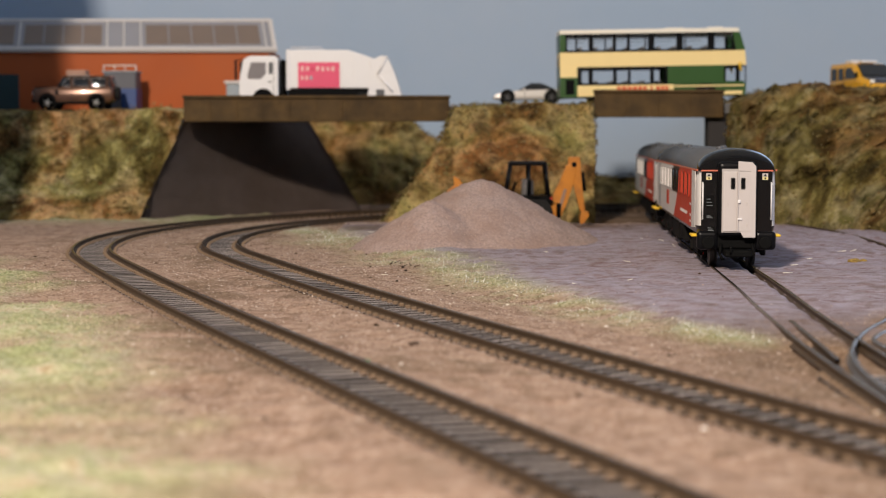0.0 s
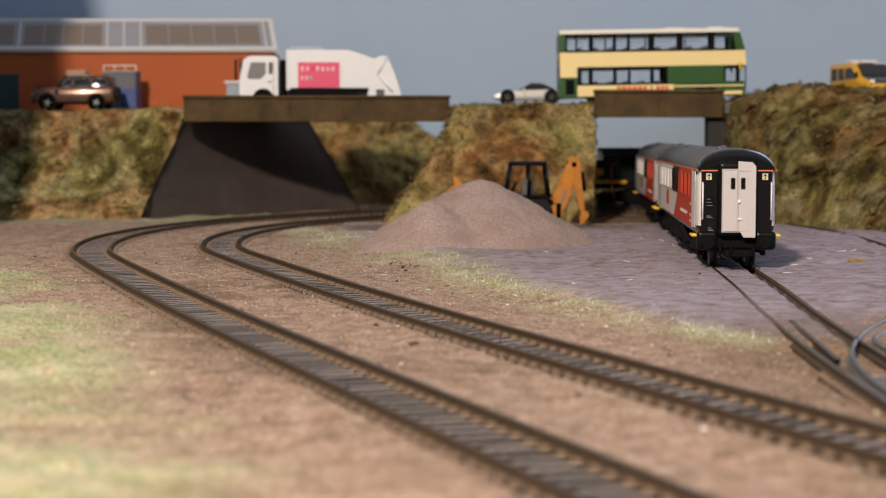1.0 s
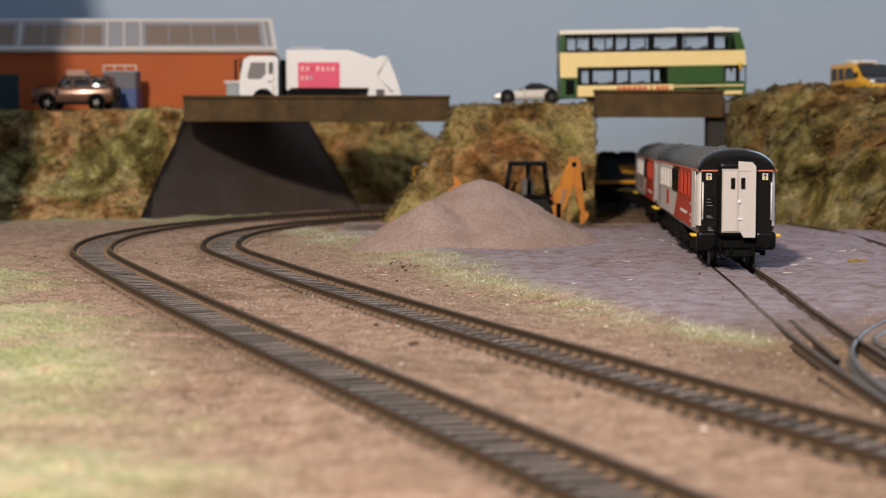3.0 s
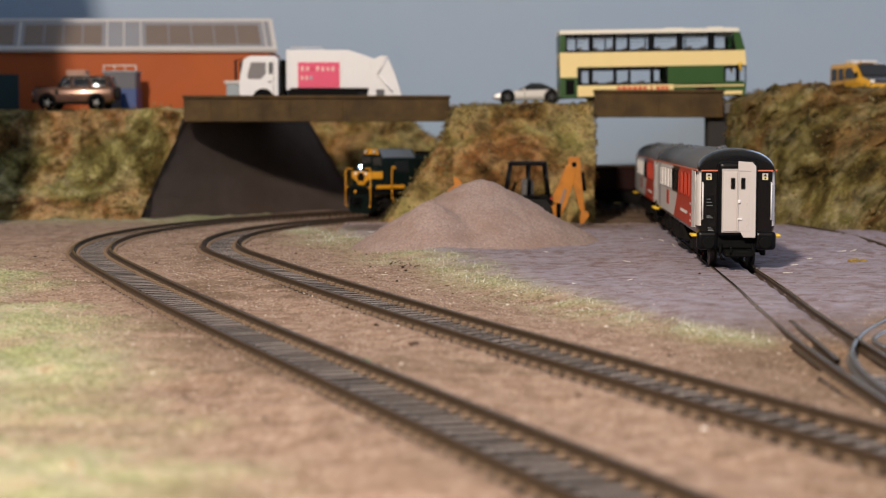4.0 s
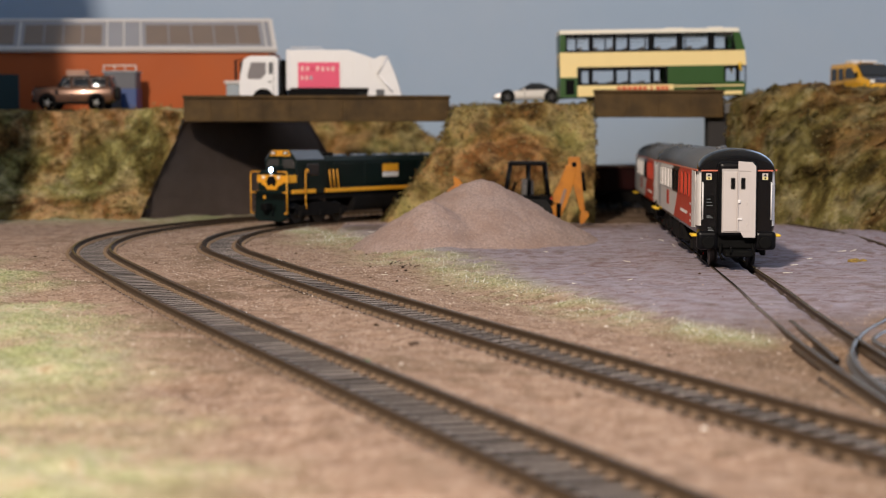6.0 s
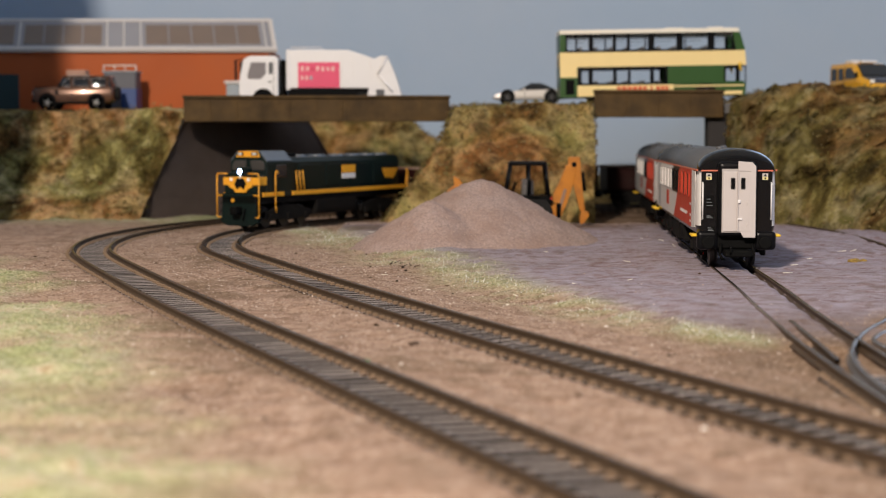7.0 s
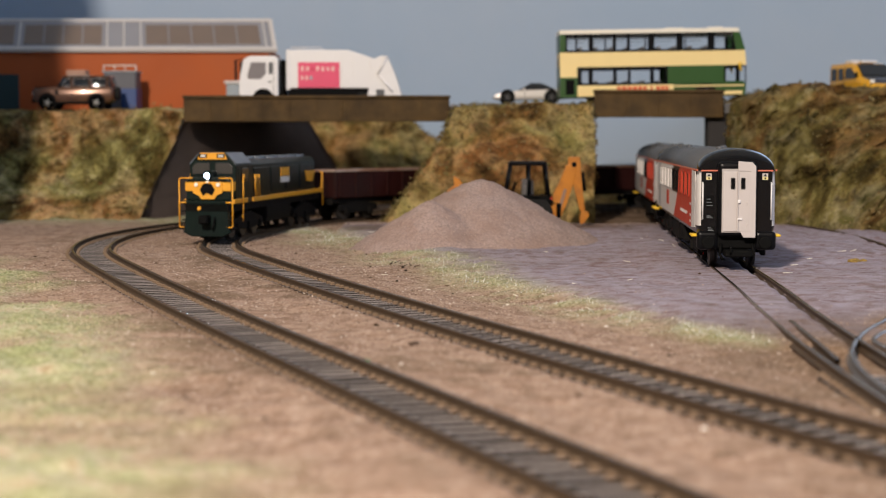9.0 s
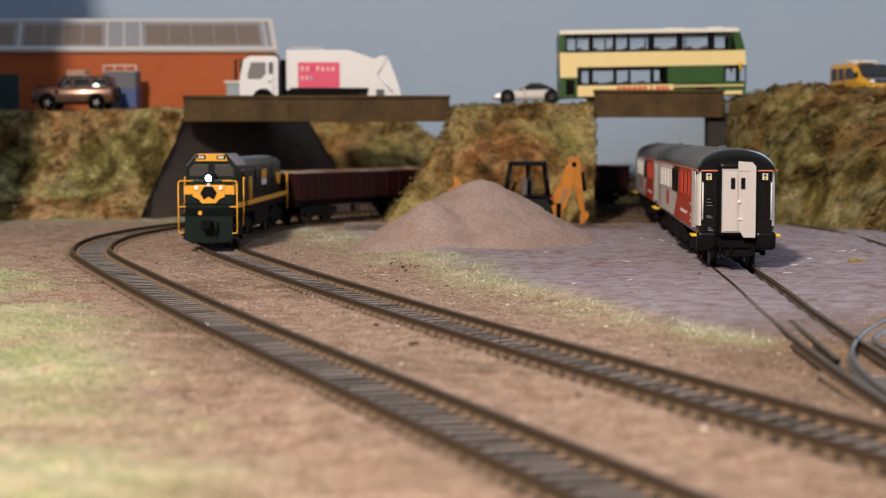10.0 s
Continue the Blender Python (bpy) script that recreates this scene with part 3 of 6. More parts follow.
# the room round the layout
ROOM_PAINT = mat("room_wall_paint", (0.62, 0.60, 0.56), 0.9, 0, 0.04, 8)
for name, dims in (("wall_west", (-2200, -2150, -2000, 2200, -900, 1700)), ("wall_south", (-2150, 2150, -2000, -1950, -900, 1700))):
    tagged(part(name, box(*dims), ROOM_PAINT), "plain pale room wall", "wall", kind="structure")
# wall left open where the added cool fill lamp stands
bm = box(2150, 2200, -2000, 2200, -900, 100)
box(2150, 2200, -2000, 2200, 1400, 1700, 0, bm)
box(2150, 2200, -2000, -1100, 100, 1400, 0, bm)
box(2150, 2200, 700, 2200, 100, 1400, 0, bm)
tagged(part("wall_east", bm, ROOM_PAINT), "plain pale room wall with an opening for the added fill lamp", "wall", kind="structure")
bm = box(-2150, 2150, 2150, 2200, -900, 300)
box(-2150, 2150, 2150, 2200, 1100, 1700, 0, bm)
box(-2150, 585, 2150, 2200, 300, 1100, 0, bm)
box(1500, 2150, 2150, 2200, 300, 1100, 0, bm)
tagged(part("wall_north", bm, ROOM_PAINT), "plain pale room wall with a window opening", "wall", kind="structure")
tagged(part("ceiling", box(-2200, 2200, -2000, 2200, 1700, 1740), mat("ceiling_paint", (0.75, 0.74, 0.72), 0.9)), "white room ceiling", "ceiling", kind="structure")
tagged(part("floor", box(-2200, 2200, -2000, 2200, -940, -900), mat("room_floor", (0.22, 0.17, 0.13), 0.7, 0, 0.2, 10)), "plain brown room floor", "floor", kind="structure")

# ---------------------------------------------------------------- gravel heap
def gravel_heap():
    bm = bmesh.new()
    n = 110
    grid = []
    for j in range(n + 1):
        row = []
        for i in range(n + 1):
            x, y = -62 + 160 * i / n, 700 + 175 * j / n
            w = rough_noise(x, y, 0, 22) * 2.0
            r1, r2 = math.hypot(x - 19, (y - 795) * 0.95), math.hypot(x + 6, y - 762)
            h1, h2 = 37.6 - math.sqrt(r1 * r1 + 40) * 0.57, 26.6 - math.sqrt(r2 * r2 + 14) * 0.64
            k = 0.3
            hgt = k * math.log(math.exp(h1 / k) + math.exp(h2 / k) + math.exp(-1.0 / k)) - 1.2
            row.append(bm.verts.new((x, y, 1.2 + hgt + (w * 0.5 + rough_noise(x, y, 9, 2.6) * 0.7) * min(1, max(0, hgt) * 0.25) - 0.4)))
        grid.append(row)
    for a, b in zip(grid[:-1], grid[1:]):
        for i in range(n):
            if max(v.co.z for v in (a[i], a[i + 1], b[i + 1], b[i])) > 1.0:
                bm.faces.new((a[i], a[i + 1], b[i + 1], b[i])).smooth = True
    bmesh.ops.delete(bm, geom=[v for v in bm.verts if not v.link_faces], context="VERTS")
    return tagged(part("gravel_heap", bm, SAND), "heap of fine pinkish sand with two peaks in the yard", "heap", kind="stuff")


gravel_heap()
# ---------------------------------------------------------------- turnout by the siding
def turnout():
    t = thing("turnout", "bare metal turnout rails beside the siding", "track", kind="structure")
    rail_mesh(spline([(132, 455), (126, 441), (117, 423), (108.8, 404), (101.8, 384), (97.9, 369), (94.2, 347), (92, 319), (92, 280)]), 0, parent=t, name="wing_rail", paint=RAIL_BARE)
    rail_mesh(spline([(121, 419), (115.5, 409), (111.2, 399), (110.2, 386), (110, 340), (110, 280)]), 0, parent=t, name="crossing_rail", paint=RAIL_BARE)
    rail_mesh(spline([(99, 440), (97.0, 415), (94.3, 380), (92.5, 360)]), 0.0, parent=t, name="check_rail")
    rail_mesh(spline([(150, 455), (138, 432), (128, 410), (122, 390), (119, 350), (118, 280)]), 0, parent=t, name="stock_rail", paint=RAIL_BARE)
    return t


turnout()

# ---------------------------------------------------------------- paints of the stock and vehicles
LOCO_GREEN = mat("loco_dark_green", (0.005, 0.0115, 0.010), 0.34, 0, 0.2, 200, dirt=(0.012, 0.013, 0.015), dirt_amount=0.4, dirt_scale=60, spec=0.18)
LOCO_YELLOW = mat("loco_yellow", (0.72, 0.33, 0.02), 0.45, 0, 0.06, 200)
LOCO_FAN_AND_SHEEN = mat("loco_fan_and_roof_sheen", (0.10, 0.12, 0.15), 0.3, 0, 0.1)
UNDER = mat("underframe_black", (0.008, 0.0075, 0.0075), 0.75, 0, 0.3, 200, dirt=(0.014, 0.011, 0.009), dirt_amount=0.5, dirt_scale=80, spec=0.06)
WAGON = mat("wagon_dark_red", (0.022, 0.0042, 0.0036), 0.6, 0, 0.3, 150, 0.2, 500, (0.016, 0.007, 0.006), 0.8, 40, spec=0.15)
WAGON_RIM = mat("wagon_rusty_rim", (0.2160, 0.1080, 0.0648), 0.6, 0, 0.3, 60, dirt=(0.42, 0.36, 0.32), dirt_amount=0.7, dirt_scale=30)
LED = mat("headlight_led", (0.45, 0.68, 1.0), 0.3, glow=200.0)
LENS = mat("marker_lens", (0.85, 0.8, 0.7), 0.2)
WHEEL = mat("steel_wheel", (0.03, 0.027, 0.025), 0.5, 0.3)
COACH_RED = mat("coach_red", (0.47, 0.045, 0.02), 0.5, 0, 0.05, spec=0.25)
COACH_WHITE = mat("coach_white", (0.64, 0.61, 0.59), 0.42, 0, 0.04)
COACH_GREY = mat("coach_mid_grey", (0.22, 0.24, 0.26), 0.45, 0, 0.05)
ROOF_GREY = mat("coach_roof_grey", (0.075, 0.08, 0.09), 0.5, 0, 0.12, 150, dirt=(0.07, 0.07, 0.075), dirt_amount=0.6, dirt_scale=50)
DOOR_GREY = mat("gangway_door_grey", (0.47, 0.43, 0.415), 0.55, 0, 0.04)
GLOSS_BLACK = mat("coach_gloss_black", (0.004, 0.004, 0.005), 0.16, 0, 0.1, spec=0.42)
COPPER = mat("cantrail_line_red", (0.55, 0.15, 0.09), 0.45)
STEP_YELLOW = mat("step_yellow", (0.75, 0.47, 0.02), 0.5)
TRIP_RED = mat("trip_cock_red", (0.65, 0.05, 0.03), 0.5)
LABEL_YELLOW = mat("warning_label", (0.70, 0.62, 0.25), 0.6)
WINDOW_RED = mat("tinted_pane_red", (0.15, 0.026, 0.012), 0.5, spec=0.15)
WINDOW_PALE = mat("tinted_pane_pale", (0.33, 0.29, 0.27), 0.25)
BUS_GREEN = mat("bus_green", (0.022, 0.075, 0.012), 0.35, 0, 0.05)
BUS_CREAM = mat("bus_cream", (0.80, 0.62, 0.28), 0.4, 0, 0.04)
BUS_ROOF = mat("bus_roof_cream_white", (0.74, 0.69, 0.58), 0.5, 0, 0.04)
BUS_RED = mat("bus_lettering_red", (0.62, 0.11, 0.04), 0.5)
CLEAR = glass_material("clear_glazing", (1.0, 1.0, 1.0))
INTERIOR = mat("grey_interior", (0.10, 0.10, 0.105), 0.8)
PINK = mat("poster_pink", (0.66, 0.05, 0.13), 0.5, 0, 0.05)
POSTER_INK = mat("poster_pale_ink", (0.74, 0.42, 0.40), 0.5)
PINK_DARK = mat("poster_dark_pink", (0.50, 0.02, 0.07), 0.5)
SUV_BROWN = mat("metallic_bronze", (0.10, 0.047, 0.025), 0.24, 0.4, 0.08, coat=0.6)
SILVER = mat("silver_car_paint", (0.72, 0.69, 0.66), 0.25, 0.15, 0.04, coat=0.6)
VAN_YELLOW = mat("van_yellow", (0.68, 0.35, 0.015), 0.35, 0, 0.05, coat=0.4)
JCB = mat("digger_orange", (0.47, 0.165, 0.006), 0.45, 0, 0.1, 150, dirt=(0.22, 0.08, 0.015), dirt_amount=0.7, dirt_scale=80)
BRICK = mat("building_orange_brown", (0.40, 0.085, 0.014), 0.75, 0, 0.12, 60, 0.15, 900, (0.34, 0.07, 0.014), 0.5, 15)
ROOF_SHEET = mat("grey_roof_sheet", (0.29, 0.285, 0.305), 0.6, 0, 0.08, 60)
SKYLIGHT = mat("brown_skylight", (0.20, 0.145, 0.11), 0.5, 0, 0.15, 60)
FRAME_WHITE = mat("white_roof_frame", (0.62, 0.58, 0.55), 0.6, 0, 0.05)
TEAL = mat("dark_teal_door", (0.012, 0.035, 0.04), 0.6)
BLUE = mat("blue_skip_paint", (0.02, 0.055, 0.19), 0.5)
CABIN_GREY = mat("grey_cabinet", (0.30, 0.34, 0.37), 0.6, 0, 0.08)
HUB = mat("wheel_hub_silver", (0.42, 0.41, 0.40), 0.35, 0.6)


def wheelset(parent, x, r, gauge=7.6):
    o = part("wheelset", rod((x, -gauge - 1.5, r), (x, gauge + 1.5, r), 0.9, 8), WHEEL, parent)
    for s in (-1, 1):
        bm = disc((x, s * (gauge + 0.3), r), (0, 1, 0), r, 2.2, 22, bevel=0.3)
        disc((x, s * (gauge - 1.1), r), (0, 1, 0), r + 0.7, 0.5, 22, bm)
        part("wheel", bm, WHEEL, o)
    return o


def bogie(parent, x, wheels, r, width, base, z_top=11.0, trip=False):
    b = part("bogie", prism([(x - base / 2 - 7, 6.0), (x - base / 2 - 6, 9.5), (x - 8, z_top), (x + 8, z_top), (x + base / 2 + 6, 9.5), (x + base / 2 + 7, 6.0), (x + 7, 4.5), (x - 7, 4.5)], -width / 2, -width / 2 + 2.2, "y", 0.3), UNDER, parent)
    bm = prism([(x - base / 2 - 7, 6.0), (x - base / 2 - 6, 9.5), (x - 8, z_top), (x + 8, z_top), (x + base / 2 + 6, 9.5), (x + base / 2 + 7, 6.0), (x + 7, 4.5), (x - 7, 4.5)], width / 2 - 2.2, width / 2, "y", 0.3)
    part("side_frame", bm, UNDER, b)
    part("bolster", box(x - 5, x + 5, -width / 2 + 2, width / 2 - 2, 5, z_top + 1, 0.4), UNDER, b)
    for i in range(wheels):
        wx = x - base / 2 + base * i / (wheels - 1)
        wheelset(parent, wx, r)
        for s in (-1, 1):
            part("axle_box", box(wx - 2.2, wx + 2.2, s * width / 2 - 1.0, s * width / 2 + 1.0, r - 1.8, r + 2.4, 0.4), UNDER, b)
            if trip and s < 0:
                part("axle_cap", disc((wx, s * width / 2 + 1.2, r), (0, 1, 0), 1.5, 0.6, 12), TRIP_RED, b, "small red axle cap")
    return b


# ---------------------------------------------------------------- locomotive and wagons
def locomotive():
    t = thing("locomotive", "dark green and yellow diesel locomotive with its headlight lit", "locomotive")
    frame_part = part("underframe", box(-97, 97, -12.5, 12.5, 14.5, 19.0, 0.4), UNDER, t)
    for s in (-1, 1):
        part("footplate_edge", box(-95, 58, s * 14.2 - 0.5, s * 14.2 + 0.5, 18.6, 21.0, 0.2), LOCO_YELLOW, t, "yellow footplate edge stripe")
        part("footplate_edge", box(68, 92, s * 14.2 - 0.5, s * 14.2 + 0.5, 18.6, 21.0, 0.2), LOCO_YELLOW, t, "yellow footplate edge stripe")
    part("footplate", box(-97, 97, -13.8, 13.8, 18.4, 20.4, 0.3), LOCO_GREEN, t)
    hood = part("engine_hood", prism([(-11, 20.3), (-11, 38.2), (-8.5, 41), (8.5, 41), (11, 38.2), (11, 20.3)], -90, 56, "y", 0.5), LOCO_GREEN, t)
    hood.matrix_basis = pose(0, 0, 0, 0, 0, -90)
    for k, (x0, x1) in enumerate(((-84, -52), (-46, -20), (-14, 12), (18, 46))):
        for s in (-1, 1):
            part("hood_door", box(x0, x1, s * 11.1 - 0.35, s * 11.1 + 0.35, 23, 36.5, 0.25), LOCO_GREEN, hood).matrix_basis = pose(0, 0, 0, 0, 0, 90)
    for x in (-80, -62, -42, -20, 5, 28):
        part("roof_fan", disc((x, 0, 41.4), (0, 0, 1), 6.0, 1.6, 20, bevel=0.3), LOCO_FAN_AND_SHEEN, t)
    part("exhaust", box(36, 46, -3, 3, 40.5, 43.5, 0.4), UNDER, t)
    cab_profile = [(-13.6, 20.3), (-13.6, 38.5), (-7.5, 45.0), (7.5, 45.0), (13.6, 38.5), (13.6, 20.3)]
    cab = part("cab", prism(cab_profile, 56, 86, "y", 0.4), LOCO_GREEN, t)
    cab.matrix_basis = pose(0, 0, 0, 0, 0, -90)
    for s in (-1, 1):
        a = math.degrees(math.atan2(6.5, 6.1))
        # the chamfer's blue reflection is painted on as a thin blue-grey plate
        b = part("cab_roof_sheen", box(58, 86, -3.9, 3.9, -0.2, 0.35, 0.1), LOCO_FAN_AND_SHEEN, t, "sloping roof panel with a blue reflection in its colour")
        b.matrix_basis = Matrix.Translation((0, s * 10.7 * MM, 41.9 * MM)) @ Euler((radians(-s * a), 0, 0)).to_matrix().to_4x4()
        part("side_window", box(64, 76, s * 13.7 - 0.3, s * 13.7 + 0.3, 29.5, 37, 0.4), DARK_GLASS, t)
        part("cab_door", box(77.5, 83, s * 13.7 - 0.2, s * 13.7 + 0.2, 21.5, 37, 0.2), LOCO_GREEN, t)
    part("head_panel", prism([(-8.6, 41.3), (-7.0, 44.9), (7.0, 44.9), (8.6, 41.3)], 85.5, 87.2, "x", 0.25), LOCO_YELLOW, t, "yellow number panel over the windscreen")
    for s in (-1, 1):
        box_part = part("number_box", box(86.9, 87.6, s * 5.2 - 2.3, s * 5.2 + 2.3, 42.2, 44.3, 0.25), BLACK, t)
        for i in range(3):
            part("figure_bar", box(87.5, 87.9, s * 5.2 - 1.3 + i * 1.0, s * 5.2 - 0.6 + i * 1.0, 42.6, 43.9), WHITE, box_part)
        part("windscreen", prism([(s * 1.6, 33.8), (s * 1.6, 39.6), (s * 9.6, 39.6), (s * 11.8, 37.6), (s * 11.8, 33.8)], 85.6, 86.5, "x", 0.3), mat("windscreen_grey", (0.045, 0.042, 0.04), 0.25), t, "dark reflecting windscreen")
    nose = part("nose", prism([(-12.9, 20.3), (-12.9, 30.2), (-10.5, 32.6), (10.5, 32.6), (12.9, 30.2), (12.9, 20.3)], 84, 94, "x", 0.8), LOCO_GREEN, t)
    part("nose_band", prism([(-13.3, 25.2), (-13.3, 30.0), (13.3, 30.0), (13.3, 25.2)], 83, 94.5, "x", 0.3), LOCO_YELLOW, t, "yellow band round the nose")
    part("nose_shield", prism([(-8.5, 24.2), (-8.5, 29.7), (8.5, 29.7), (8.5, 24.2), (5.2, 23.2), (3.8, 21.0), (-3.8, 21.0), (-5.2, 23.2)], 94.2, 95.3, "x", 0.2), LOCO_YELLOW, t)
    part("nose_badge", prism([(-4.4, 26.0), (-2.2, 29.2), (2.2, 29.2), (4.4, 26.0), (2.6, 22.9), (0, 24.6), (-2.6, 22.9)], 95.1, 95.7, "x", 0.1), BLACK, t, "black emblem on the nose")
    part("headlight", disc((94.5, 0, 33.2), (1, 0, 0), 1.4, 1.4, 20, bevel=0.2), LED, t, "bright white headlight")
    rim, loops = bmesh.new(), []
    for x, r in ((94.0, 1.8), (96.3, 1.8), (96.3, 1.46), (94.0, 1.46)):
        loops.append([rim.verts.new((x, r * math.cos(k * math.pi / 10), 33.2 + r * math.sin(k * math.pi / 10))) for k in range(20)])
    for la, lb in zip(loops, loops[1:] + loops[:1]):
        for k in range(20):
            rim.faces.new((la[k], la[(k + 1) % 20], lb[(k + 1) % 20], lb[k]))
    part("headlight_rim", rim, BLACK, t, "short black tube round the headlight")
    part("headlight", disc((95.0, 0, 30.1), (1, 0, 0), 0.75, 1.6, 14), LENS, t, "small white lamp below the headlight")
    part("headlight_case", box(86, 94.4, -2.6, 2.6, 31, 35.6, 0.5), LOCO_GREEN, t)
    for s in (-1, 1):
        part("marker_light", disc((95.6, s * 6.4, 28.6), (1, 0, 0), 1.05, 1.2, 14), LENS, t)
        bm = wire([(98, s * 15.2, 6.8), (98, s * 15.4, 8), (98, s * 15.4, 31), (98, s * 14.6, 32), (98, s * 7.5, 32)], 0.42)
        wire([(98, s * 15.2, 6.8), (98, s * 12.8, 6.8)], 0.42, bm=bm)
        wire([(98, s * 15.4, 19.5), (98, s * 11.5, 19.5)], 0.42, bm=bm)
        part("handrail", bm, LOCO_YELLOW, t, "yellow end handrail")
        part("handrail", wire([(77, s * 15.6, 31.5), (77.4, s * 15.8, 33), (79.2, s * 15.8, 33.2), (80, s * 15.8, 31), (80, s * 15.8, 18), (79.4, s * 15.4, 13), (77.6, s * 14.8, 9)], 0.42), LOCO_YELLOW, t)
        for x in (52, 48, 44):
            part("handrail", wire([(x + 2, s * 14.4, 33), (x, s * 14.4, 21)], 0.4), LOCO_YELLOW, t)
        part("handrail", wire([(-97, s * 13, 31.5), (-97, s * 14.4, 30), (-97, s * 14.4, 10)], 0.5), LOCO_YELLOW, t)
        part("handrail", wire([(-97, s * 14.4, 31), (-94, s * 14.4, 21)], 0.5), LOCO_YELLOW, t)
        bm = box(88, 96, s * 13.2 - 1.6, s * 13.2 + 1.6, 5.5, 6.2, 0.1)
        box(88, 96, s * 13.2 - 1.6, s * 13.2 + 1.6, 10.0, 10.7, 0.1, bm)
        box(88, 96, s * 13.2 - 1.6, s * 13.2 + 1.6, 14.6, 15.2, 0.1, bm)
        part("steps", bm, UNDER, t)
        logo = part("side_badge", box(-26, -8, s * 11.7 - 0.15, s * 11.7 + 0.15, 30.5, 35.5), LOCO_YELLOW, t, "yellow panel on the hood side")
        part("side_badge_bar", box(-26, -8, s * 11.7 - 0.15, s * 11.7 + 0.15, 27.0, 30.2), WHITE, logo, "pale lettering bar")
        part("chevron", prism([(-88, 32.5), (-64, 32.5), (-68, 26.5), (-80, 25.5)], s * 11.7 - 0.15, s * 11.7 + 0.15, "y"), LOCO_YELLOW, t, "yellow chevron on the hood end")
    part("pilot", prism([(-14.0, 4.2), (-12.2, 6.5), (-12.2, 19.5), (12.2, 19.5), (12.2, 6.5), (14.0, 4.2), (9, 1.8), (-9, 1.8)], 92.5, 97, "x", 0.5), LOCO_GREEN, t)
    part("side_lamp", disc((97.3, -4.2, 16.5), (1, 0, 0), 1.05, 0.8, 14), LOCO_YELLOW, t, "round yellow socket on the end plate")
    part("coupler", box(95, 104, -2.6, 2.6, 8.5, 13.0, 0.8), BLACK_MATT, t)
    part("coupler", box(-104, -95, -2.0, 2.0, 8.5, 12.0, 0.6), BLACK_MATT, t)
    part("hose", wire([(97.5, 5, 12), (99.5, 5, 9), (99.2, 4, 5.5)], 0.5), BLACK_MATT, t)
    part("fuel_tank", prism([(-12, 6), (-13, 9), (-13, 15), (13, 15), (13, 9), (12, 6)], -26, 26, "x", 0.8), UNDER, t)
    for x in (60, -60):
        bogie(t, x, 3, 6.0, 25, 42, 13)
    return t


def hopper_wagon():
    t = thing("open_wagon", "dark red bogie open wagon with a rusty top rim", "wagon", group="wagons of the goods train")
    w = 14.5
    body = bmesh.new()
    for s in (-1, 1):
        box(-76, 76, s * (w - 0.6) - 0.6, s * (w - 0.6) + 0.6, 14, 30, 0.2, body)
        box(s * 75.4 - 0.6, s * 75.4 + 0.6, -w + 1.1, w - 1.1, 14, 30, 0.2, body)
    box(-75, 75, -w + 1, w - 1, 13.4, 14.6, 0.1, body)
    b = part("body", body, WAGON, t)
    for s in (-1, 1):
        part("top_rim", box(-77, 77, s * (w - 0.4) - 1.0, s * (w - 0.4) + 1.0, 30, 31.2, 0.2), WAGON_RIM, t, "rusty top rim")
        part("end_rim", box(s * 75.6 - 1.0, s * 75.6 + 1.0, -w + 1.4, w - 1.4, 30, 31.2, 0.2), WAGON_RIM, t)
        for i in range(11):
            x = -72 + 14.4 * i
            part("rib", box(x - 0.7, x + 0.7, s * w - 0.3, s * w + 0.9, 14.5, 29.8, 0.15), WAGON, b)
        part("solebar", box(-77, 77, s * 10.5 - 1, s * 10.5 + 1, 10.5, 13.6, 0.2), UNDER, t)
        part("headstock", box(s * 77 - 0.8, s * 77 + 0.8, -13, 13, 9.8, 13.4, 0.2), UNDER, t)
        part("coupling", box(min(s * 77, s * 82), max(s * 77, s * 82), -1.5, 1.5, 8, 10, 0.2), BLACK_MATT, t)
        part("brake_wheel", disc((s * 20, 12.6, 8), (0, 1, 0), 2.4, 0.8, 14), UNDER, t)
    part("load", box(-74.6, 74.6, -w + 1.3, w - 1.3, 15, 24), mat("coal_dust", (0.03, 0.025, 0.022), 0.95, 0, 0.4, 300, 0.8, 400), t)
    for x in (-52, 52):
        bogie(t, x, 2, 5.2, 23, 21, 10.5)
    return t


def flat_wagon():
    t = thing("flat_wagon", "low brown flat wagon at the rear of the goods train", "wagon", group="wagons of the goods train")
    part("deck", box(-62, 62, -13.5, 13.5, 11.5, 14, 0.3), WAGON_RIM, t)
    for s in (-1, 1):
        part("solebar", box(-62, 62, s * 11 - 1, s * 11 + 1, 9, 11.6, 0.2), UNDER, t)
        part("stake", box(s * 60 - 0.7, s * 60 + 0.7, -13, 13, 14, 17.5, 0.2), UNDER, t)
        part("coupling", box(min(s * 62, s * 67), max(s * 62, s * 67), -1.5, 1.5, 8, 10, 0.2), BLACK_MATT, t)
    for x in (-40, 40):
        bogie(t, x, 2, 5.2, 23, 21, 10.0)
    return t


